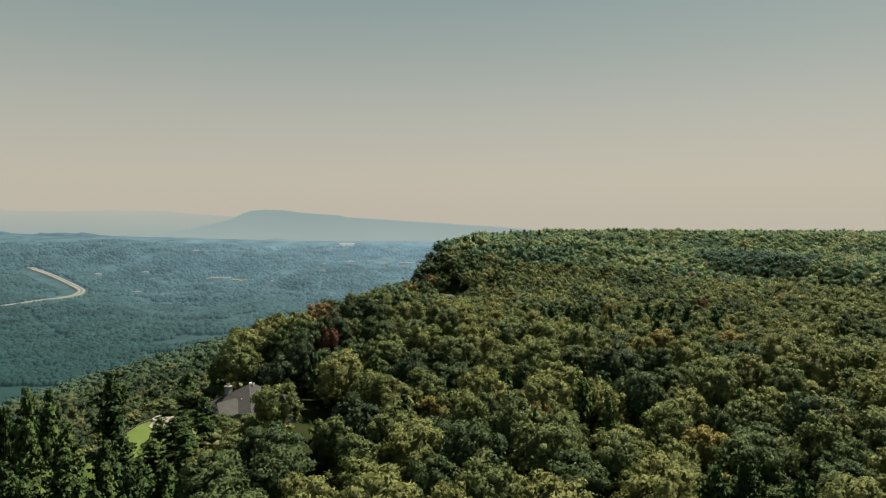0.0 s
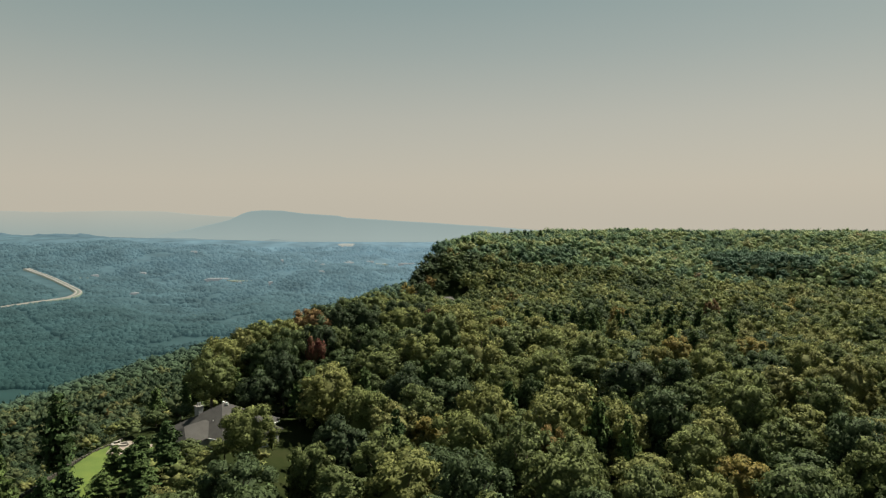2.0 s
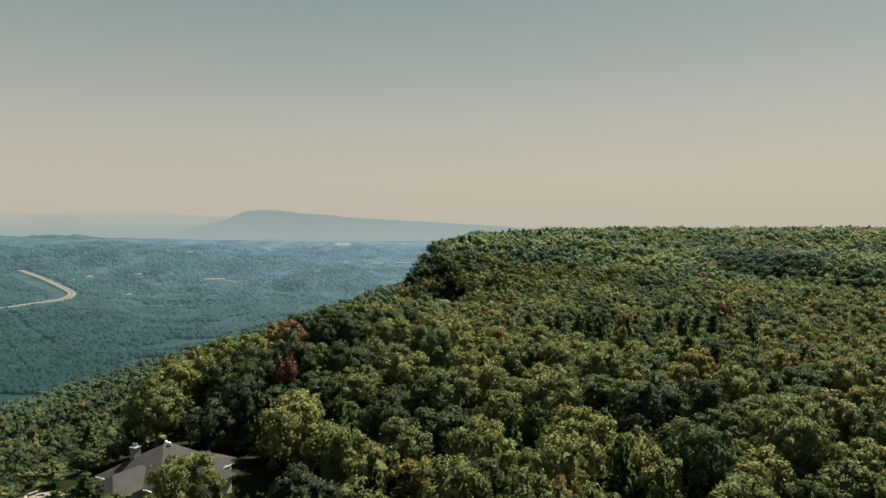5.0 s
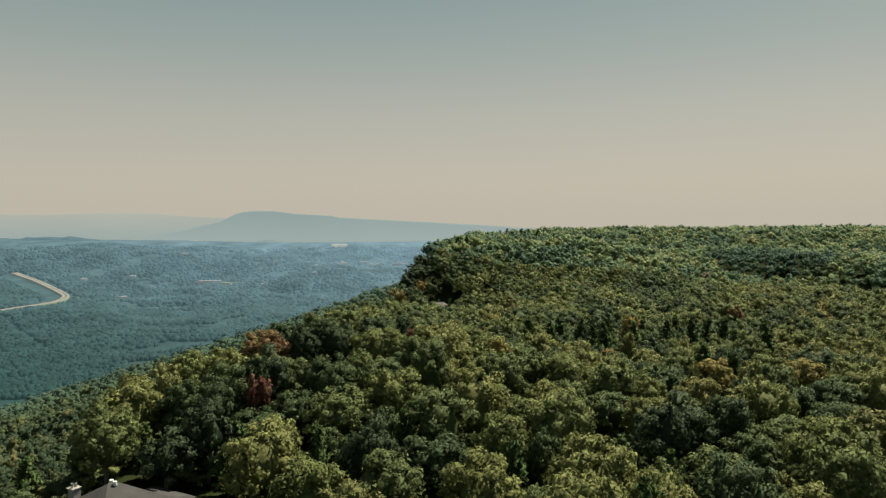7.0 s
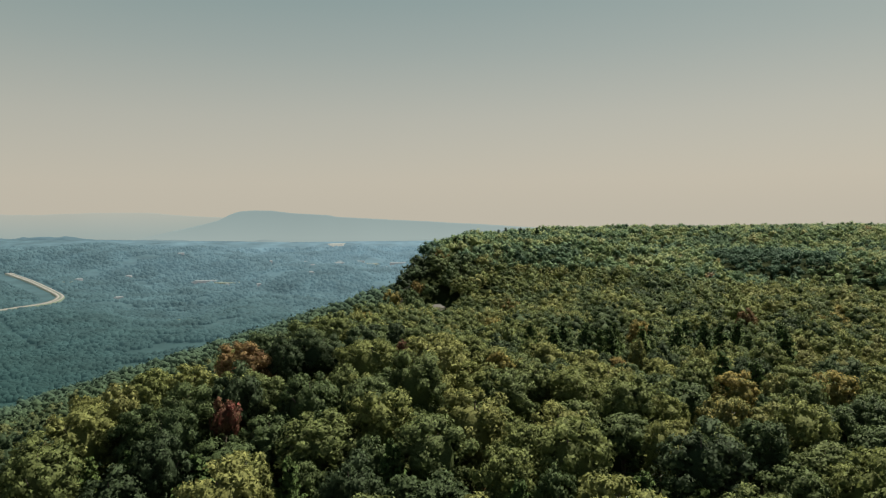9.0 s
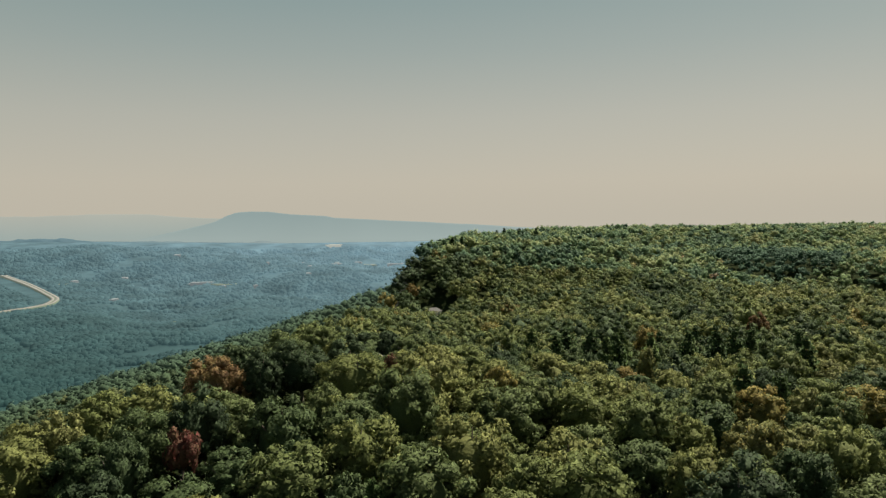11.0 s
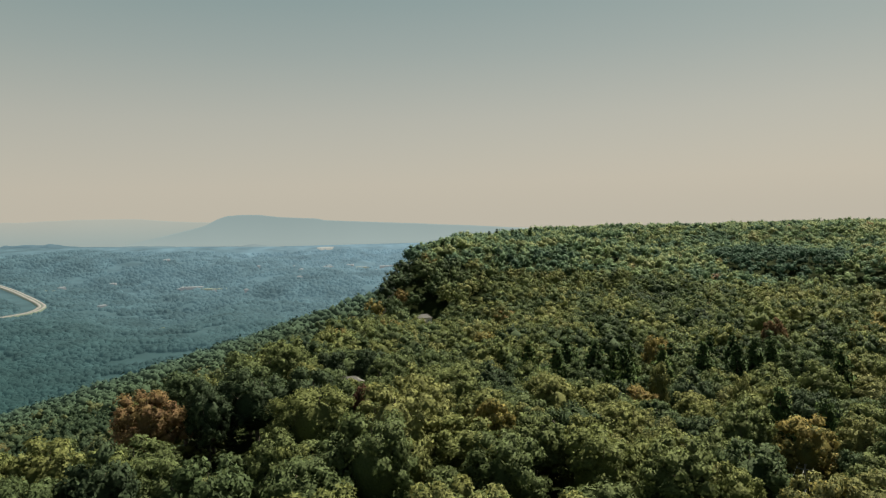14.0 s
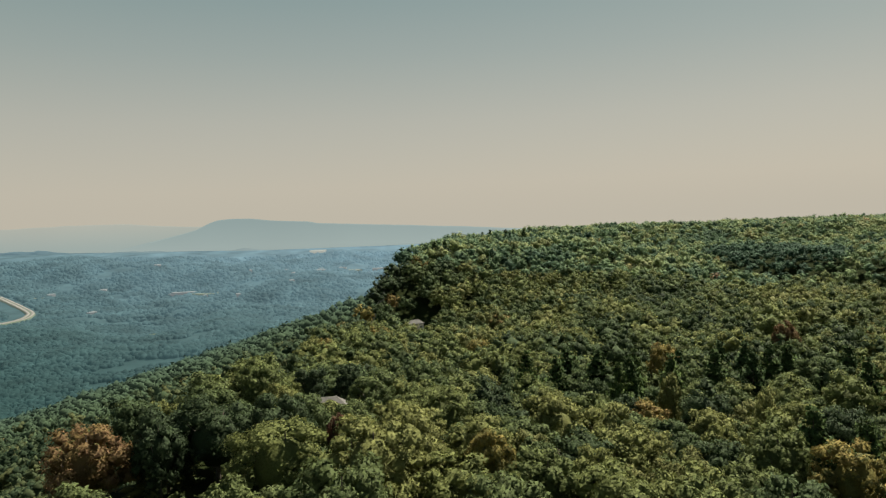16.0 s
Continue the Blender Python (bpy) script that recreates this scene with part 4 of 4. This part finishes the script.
for k, (cx, cy) in enumerate(((-3.5, 3.65), (-3.0, 3.65))):
    bm = bmesh.new()
    bmesh.ops.create_cone(bm, cap_ends=True, segments=12, radius1=0.20, radius2=0.17, depth=0.5 if k else 0.75, matrix=Matrix.Translation((cx, cy, 7.35)))
    part("flue_pot", bm, METAL, chimney, "round metal flue")
for k, (vx, vy, vz, r) in enumerate(((0.1, -0.7, 7.25, 0.28), (0.4, 0.5, 7.2, 0.3), (-4.4, -1.6, 4.85, 0.09), (3.2, -5.6, 4.2, 0.10), (-1.2, -5.2, 4.5, 0.09))):
    bm = bmesh.new()
    bmesh.ops.create_cone(bm, cap_ends=True, segments=12, radius1=r, radius2=r * 0.9, depth=0.55, matrix=Matrix.Translation((vx, vy, vz)))
    part("roof_vent", bm, WHITE, house, "small white roof vent")


def window_in(parent, x, y, z, w, h, along_x):
    d = 0.06
    bm = bmesh.new()
    for a0, a1, b0, b1 in ((-w / 2 - 0.08, w / 2 + 0.08, h / 2, h / 2 + 0.08), (-w / 2 - 0.08, w / 2 + 0.08, -h / 2 - 0.08, -h / 2), (-w / 2 - 0.08, -w / 2, -h / 2, h / 2), (w / 2, w / 2 + 0.08, -h / 2, h / 2), (-0.03, 0.03, -h / 2, h / 2)):
        if along_x:
            box(bm, x + a0, x + a1, y - d, y + d, z + b0, z + b1)
        else:
            box(bm, x - d, x + d, y + a0, y + a1, z + b0, z + b1)
    win = part("window_frame", bm, WHITE, parent)
    for s in (-1, 1):
        c = s * (w / 4 + 0.01)
        q = w / 4 - 0.03
        g = boxed(x + c - q, x + c + q, y - 0.02, y + 0.02, z - h / 2, z + h / 2) if along_x else boxed(x - 0.02, x + 0.02, y + c - q, y + c + q, z - h / 2, z + h / 2)
        part("pane", g, GLASS, win)
    return win


for x, y, ax in ((-7.03, 5.2, False), (-7.03, -5.0, False), (-12.23, -1.5, False), (-12.23, 1.4, False), (-5.0, -7.03, True), (5.4, -7.03, True), (0.4, -11.53, True), (-10.0, 3.03, True), (-10.0, -3.23, True), (-2.5, 7.03, True), (3.0, 7.03, True)):
    window_in(house, x, y, 1.55, 1.6, 1.3, ax)
part("door", boxed(-7.09, -6.95, 3.2, 4.15, 0.0, 2.05, bevel=0.02), WOOD, house, "dark wooden door")

# raised deck with a white railing beside the chimney wall
deck = new("wooden_deck")
deck.matrix_basis = pose(-52.2, 158.2, 0.0, 0, 0, 61)
tagged(deck, "raised wooden deck with white railing beside the house", "deck")
for k in range(16):
    part("plank", boxed(-2.4 + 0.3 * k, -2.4 + 0.3 * k + 0.28, -1.6, 1.6, 0.72, 0.78), WOOD, deck)
for x, y in ((-2.3, -1.5), (2.3, -1.5), (-2.3, 1.5), (2.3, 1.5), (0, 1.5), (0, -1.5)):
    part("post", boxed(x - 0.06, x + 0.06, y - 0.06, y + 0.06, -0.5, 1.75, bevel=0.01), WHITE, deck)
for y in (-1.5, 1.5):
    part("rail", boxed(-2.35, 2.35, y - 0.04, y + 0.04, 1.66, 1.74), WHITE, deck)
    for k in range(17):
        x = -2.2 + 0.275 * k
        part("baluster", boxed(x - 0.02, x + 0.02, y - 0.02, y + 0.02, 0.80, 1.66), WHITE, deck)

# terrace with a stone fire pit, and the low wall along the lawn
bm = bmesh.new()
ring = []
for k in range(28):
    u = 2 * math.pi * k / 28
    r = 1 + 0.10 * math.sin(3 * u + 0.6) + 0.05 * math.sin(5 * u)
    ring.append((-59.6 + 3.7 * r * math.cos(u), 149.0 + 4.4 * r * math.sin(u)))
top = [bm.verts.new((x, y, float(ground_height(x, y)) + 0.10)) for x, y in ring]
bot = [bm.verts.new((x, y, float(ground_height(x, y)) - 0.8)) for x, y in ring]
bm.faces.new(top)
for k in range(28):
    bm.faces.new((bot[k], bot[(k + 1) % 28], top[(k + 1) % 28], top[k]))
me = bpy.data.meshes.new("terrace")
bm.to_mesh(me)
bm.free()
me.materials.append(PAVING)
tagged(new("terrace", me), "pale rounded paved terrace beside the lawn", "terrace", kind="structure")
pit_z = float(ground_height(-61.2, 150.6)) + 0.1
pit = new("fire_pit")
pit.matrix_basis = pose(-61.2, 150.6, pit_z) @ Matrix.Scale(0.6, 4)
tagged(pit, "round pale stone fire pit on the paved terrace", "fire pit")
for row in range(2):
    for k in range(18):
        u0 = 2 * math.pi * (k + 0.5 * row) / 18
        bm = boxed(1.25, 1.72, -0.245, 0.245, 0.24 * row, 0.24 * row + 0.225, bevel=0.03)
        bmesh.ops.rotate(bm, verts=bm.verts, cent=(0, 0, 0), matrix=Matrix.Rotation(u0, 3, "Z"))
        part("stone", bm, STONE, pit)
for k, u in enumerate((150, 215, 20)):
    bench = new("garden_bench")
    x, y = -61.2 + 1.9 * math.cos(radians(u)), 150.6 + 1.9 * math.sin(radians(u))
    bench.matrix_basis = pose(x, y, float(ground_height(x, y)) + 0.08, 0, 0, u + 90)
    tagged(bench, "low pale bench facing the fire pit", "bench", "benches round the fire pit")
    part("seat", boxed(-0.8, 0.8, -0.22, 0.22, 0.40, 0.47, bevel=0.02), STONE, bench)
    part("leg", boxed(-0.65, -0.5, -0.18, 0.18, 0, 0.40), STONE, bench)
    part("leg", boxed(0.5, 0.65, -0.18, 0.18, 0, 0.40), STONE, bench)
wall = new("garden_wall")
tagged(wall, "low rough stone wall along the lawn's edge", "wall", kind="structure")
for k in range(60):
    y = 121.5 + 0.55 * k
    x = -66.4 + 3.4 * smooth01((y - 140) / 16) - 1.2 * smooth01((132 - y) / 12)
    z = float(ground_height(x, y))
    hh = 0.16 + 0.08 * rng.uniform(-1, 1)
    part("stone", boxed(x - 0.22, x + 0.22, y - 0.27, y + 0.27, z - 0.4, z + hh, bevel=0.05), DARK_STONE, wall)

# ---- the cottage among the trees ----
cz0 = float(ground_height(-13, 292))
cottage = new("cottage")
cottage.matrix_basis = pose(-13, 292, cz0, 0, 0, 12)
tagged(cottage, "two-storey cottage with a grey hip roof in the wood", "house")
part("wall", boxed(-5, 5, -3.6, 3.6, -1.5, 2.85 - cz0, bevel=0.04), PLASTER, cottage)
part("roof", hip_roof(-5, 5, -3.6, 3.6, 2.9 - cz0, 2.7, 2.2, 0.6), OLD_SHINGLE, cottage, "grey shingle hip roof")
part("door", boxed(-0.5, 0.5, -3.68, -3.58, 0.1, 2.15), WOOD, cottage)
for x in (-3, 3):
    window_in(cottage, x, -3.63, 1.9, 1.3, 1.3, True)

# ---- the hut near the cliff ----
hz = float(ground_height(5, 566)) 
hut = new("hut")
hut.matrix_basis = pose(5, 566, hz, 0, 0, 20)
tagged(hut, "small pale hut in a clearing by the cliff", "hut")
part("wall", boxed(-4.5, 4.5, -3, 3, -1.5, 4.2, bevel=0.05), PLASTER, hut)
part("roof", hip_roof(-4.5, 4.5, -3, 3, 4.25, 2.2, 2.4, 0.6), OLD_SHINGLE, hut, "pale grey roof")
part("door", boxed(-0.5, 0.5, -3.06, -2.98, 0, 2.05), WOOD, hut)
for x in (-2.8, 2.8):
    window_in(hut, x, -3.03, 1.9, 1.4, 1.2, True)
pad = part("pavement", boxed(-12, 4, -13, -4, -2.5, 0.15, bevel=0.1), PAVING, hut)
pad.parent = None
pad.matrix_basis = pose(5, 566, hz, 0, 0, 20)
tagged(pad, "bare sandy clearing before the hut", "clearing", kind="structure")

# ---- the power line ----
WIRE, _wt, _wb = material("weathered_cable", 0.5, 0.4, 0.5)
_wb.inputs["Base Color"].default_value = (0.25, 0.25, 0.24, 1)
direction = math.degrees(math.atan2(63, 44))
tops = []
for px, py in LINE_POLES:
    gz0 = float(ground_height(px, py))
    pole = new("utility_pole")
    pole.matrix_basis = pose(px, py, gz0, 0, 0, direction)
    tagged(pole, "grey wooden utility pole with one crossarm", "pole", "poles of the power line")
    bm = bmesh.new()
    bmesh.ops.create_cone(bm, cap_ends=True, segments=10, radius1=0.19, radius2=0.13, depth=9.6, matrix=Matrix.Translation((0, 0, 3.8)))
    part("pole", bm, WOOD, pole)
    part("crossarm", boxed(-0.07, 0.07, -1.4, 1.4, 7.6, 7.75, bevel=0.01), WOOD, pole)
    for y in (-1.3, 0.0, 1.3):
        bm = bmesh.new()
        bmesh.ops.create_cone(bm, cap_ends=True, segments=8, radius1=0.07, radius2=0.04, depth=0.24, matrix=Matrix.Translation((0, y, 7.87)))
        part("insulator", bm, WHITE, pole)
    tops.append(pose(px, py, gz0, 0, 0, direction))
for a, b in zip(tops[:-1], tops[1:]):
    for y in (-1.3, 0.0, 1.3):
        p0, p1 = a @ Vector((0, y, 8.0)), b @ Vector((0, y, 8.0))
        pts = [p0.lerp(p1, q / 12) - Vector((0, 0, 4 * 1.6 * (q / 12) * (1 - q / 12))) for q in range(13)]
        v_, f_ = tube(pts, [0.018] * 13, 5)
        tagged(new("power_cable", mesh_from("power_cable", v_, f_, [WIRE])), "sagging grey power cable between poles", "cable", "cables of the power line")

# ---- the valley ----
# roads, roofs and fields: haze put in as pale colour and glow
FAR_ROAD = hazed_surface("far_concrete", (0.36, 0.345, 0.31), (0.40, 0.39, 0.36), 2000, 4000, (0.25, 0.4), 0.45, 0.02, 0.2)
FAR_WHITE = hazed_surface("far_white_roof", (0.27, 0.31, 0.32), (0.33, 0.37, 0.38), 2000, 4600, (0.35, 0.6), 0.42, 0.02, 0.2)
FAR_FIELD = hazed_surface("far_field", (0.14, 0.19, 0.13), (0.30, 0.34, 0.29), 2000, 4200, (0.4, 0.6), 0.4, 0.01, 0.4)
# the river's shine and haze are put in as glow
FAR_WATER = hazed_surface("far_water", (0.44, 0.46, 0.41), (0.46, 0.48, 0.43), 4300, 4700, (0.9, 0.9), 0.1, 0.01, 0.1)


def catmull(path, n):
    out = []
    for k in range(len(path) - 1):
        p0, p1, p2, p3 = (np.array(path[min(max(k + d, 0), len(path) - 1)], float) for d in (-1, 0, 1, 2))
        for q in range(n):
            t = q / n
            out.append(0.5 * (2 * p1 + (p2 - p0) * t + (2 * p0 - 5 * p1 + 4 * p2 - p3) * t * t + (3 * p1 - p0 - 3 * p2 + p3) * t ** 3))
    return np.array(out)


def ribbon(name, line, offset, half, lift, mat):
    d = np.gradient(line, axis=0)
    nrm = np.stack([d[:, 1], -d[:, 0]], -1) / np.hypot(d[:, 0], d[:, 1])[:, None]
    z = np.max([ground_height(line[:, 0] + nrm[:, 0] * o, line[:, 1] + nrm[:, 1] * o) for o in (-22, -10, 0, 10, 22)], axis=0)
    z = np.convolve(np.pad(z, 6, mode="edge"), np.ones(13) / 13, mode="valid") + 5 + lift
    l, r = line + nrm * (offset - half), line + nrm * (offset + half)
    n = len(line)
    v = np.concatenate([np.c_[l, z], np.c_[r, z], np.c_[l - nrm * 3, z - 16], np.c_[r + nrm * 3, z - 16]])
    k = np.arange(n - 1)
    f = np.concatenate([np.stack([k + a, k + 1 + a, k + 1 + b, k + b], -1) for a, b in ((n, 0), (0, 2 * n), (3 * n, n))])
    return new(name, mesh_from(name, v, f, [mat], smooth=False))


line = catmull(ROAD, 10)
for _ in range(3):
    line[1:-1] = (line[:-2] + 2 * line[1:-1] + line[2:]) / 4
tagged(ribbon("road", line, 0, 14, -0.6, FAR_FIELD), "tan verge and median of the valley highway", "road", kind="structure")
tagged(ribbon("road", line, -7.8, 5.2, 0, FAR_ROAD), "pale concrete carriageway of the curving highway", "road", kind="structure")
tagged(ribbon("road", line, 7.8, 5.2, 0, FAR_ROAD), "pale concrete carriageway of the curving highway", "road", kind="structure")


def far_building(name, x, y, w, d, h, turn, label, roof_rise=1.5):
    z = float(max(ground_height(x + a, y + b) for a, b in ((0, 0), (w / 2, 0), (-w / 2, 0), (0, d / 2), (0, -d / 2))))
    b = new(name)
    b.matrix_basis = pose(x, y, z + 3, 0, 0, turn)
    tagged(b, label, "building", "buildings in the valley")
    part("wall", boxed(-w / 2, w / 2, -d / 2, d / 2, -14, h), FAR_WHITE, b)
    part("roof", hip_roof(-w / 2, w / 2, -d / 2, d / 2, h + 0.05, roof_rise, max(w, d) / 2 - min(w, d) / 3, 0.8, 0.5), FAR_WHITE, b)
    return b


for x, y, w, d, h, a in ((-1090, 3400, 105, 40, 13, 3), (-1145, 3430, 45, 30, 10, 0), (-440, 3790, 60, 40, 14, 8), (-380, 3850, 80, 40, 12, 4), (-340, 3880, 50, 36, 12, 0), (-200, 3885, 90, 36, 12, 5), (-395, 3720, 55, 30, 9, 0), (-480, 3590, 46, 34, 16, 20)):
    far_building("warehouse", x, y, w, d, 0.55 * h, a, "long pale warehouse with a flat roof in the valley")
for x, y in ((-845, 3674), (-693, 3826), (-787, 3194), (-1223, 2772), (-1623, 3260), (-937, 3220), (-252, 3732), (-563, 3250), (-1473, 3434), (-1338, 3762), (-520, 3900), (-610, 3560)):
    far_building("valley_house", x, y, rng.uniform(14, 34), rng.uniform(12, 20), rng.uniform(6, 9), rng.uniform(0, 90), "small pale house among woods in the valley", 3.0)


def patch(name, x, y, w, d, mat, label, lift, kind_name):
    """A field or water surface with an uneven outline, laid over the valley floor."""
    bm = bmesh.new()
    n = 22
    pts = []
    for k in range(n):
        u = 2 * math.pi * k / n
        r = 1 + 0.25 * math.sin(2 * u + x) + 0.15 * math.sin(5 * u + y)
        pts.append((x + w / 2 * r * math.cos(u), y + d / 2 * r * math.sin(u)))
    z0 = float(np.median([float(ground_height(a, b)) for a, b in pts + [(x, y)]])) + 3
    c = bm.verts.new((x, y, z0 + lift))
    vs_ = [bm.verts.new((a, b, z0 + lift)) for a, b in pts]
    lo_ = [bm.verts.new((a, b, z0 - 12)) for a, b in pts]
    for k in range(n):
        bm.faces.new((c, vs_[k], vs_[(k + 1) % n]))
        bm.faces.new((vs_[k], lo_[k], lo_[(k + 1) % n], vs_[(k + 1) % n]))
    me = bpy.data.meshes.new(name)
    bm.to_mesh(me)
    bm.free()
    me.materials.append(mat)
    tagged(new(name, me), label, kind_name, kind="structure")


patch("ground_field", -940, 3325, 150, 60, FAR_FIELD, "bare pale yard beside the warehouses", 4, "field")
patch("ground_field", -790, 2215, 60, 120, FAR_FIELD, "small clearing in the valley woods", 2, "field")
patch("ground_field", -1650, 3175, 90, 60, FAR_FIELD, "pale clearing beside the highway", 2, "field")
patch("ground_field", -380, 3760, 150, 80, FAR_FIELD, "pale yards round the warehouses", 3, "field")
patch("water", -630, 4560, 120, 150, FAR_WATER, "pale shining bend of the river in haze", 4, "river")


# the wood goes on to both sides of the flight
p = jittered(-75, 190, 66, 215, 7.6)
p = p[~in_wedge(p, 16) & (p[:, 0] > edge_x(p[:, 1]) - 2) & (p[:, 0] < 0.665 * p[:, 1] + 70) & ~clear_of(p[:, 0], p[:, 1])]
scatter("forest", FARTHER, p, rng.triangular(3.4, 5.2, 7.6, len(p)), [LEAVES], "broadleaf wood beside the line of flight")
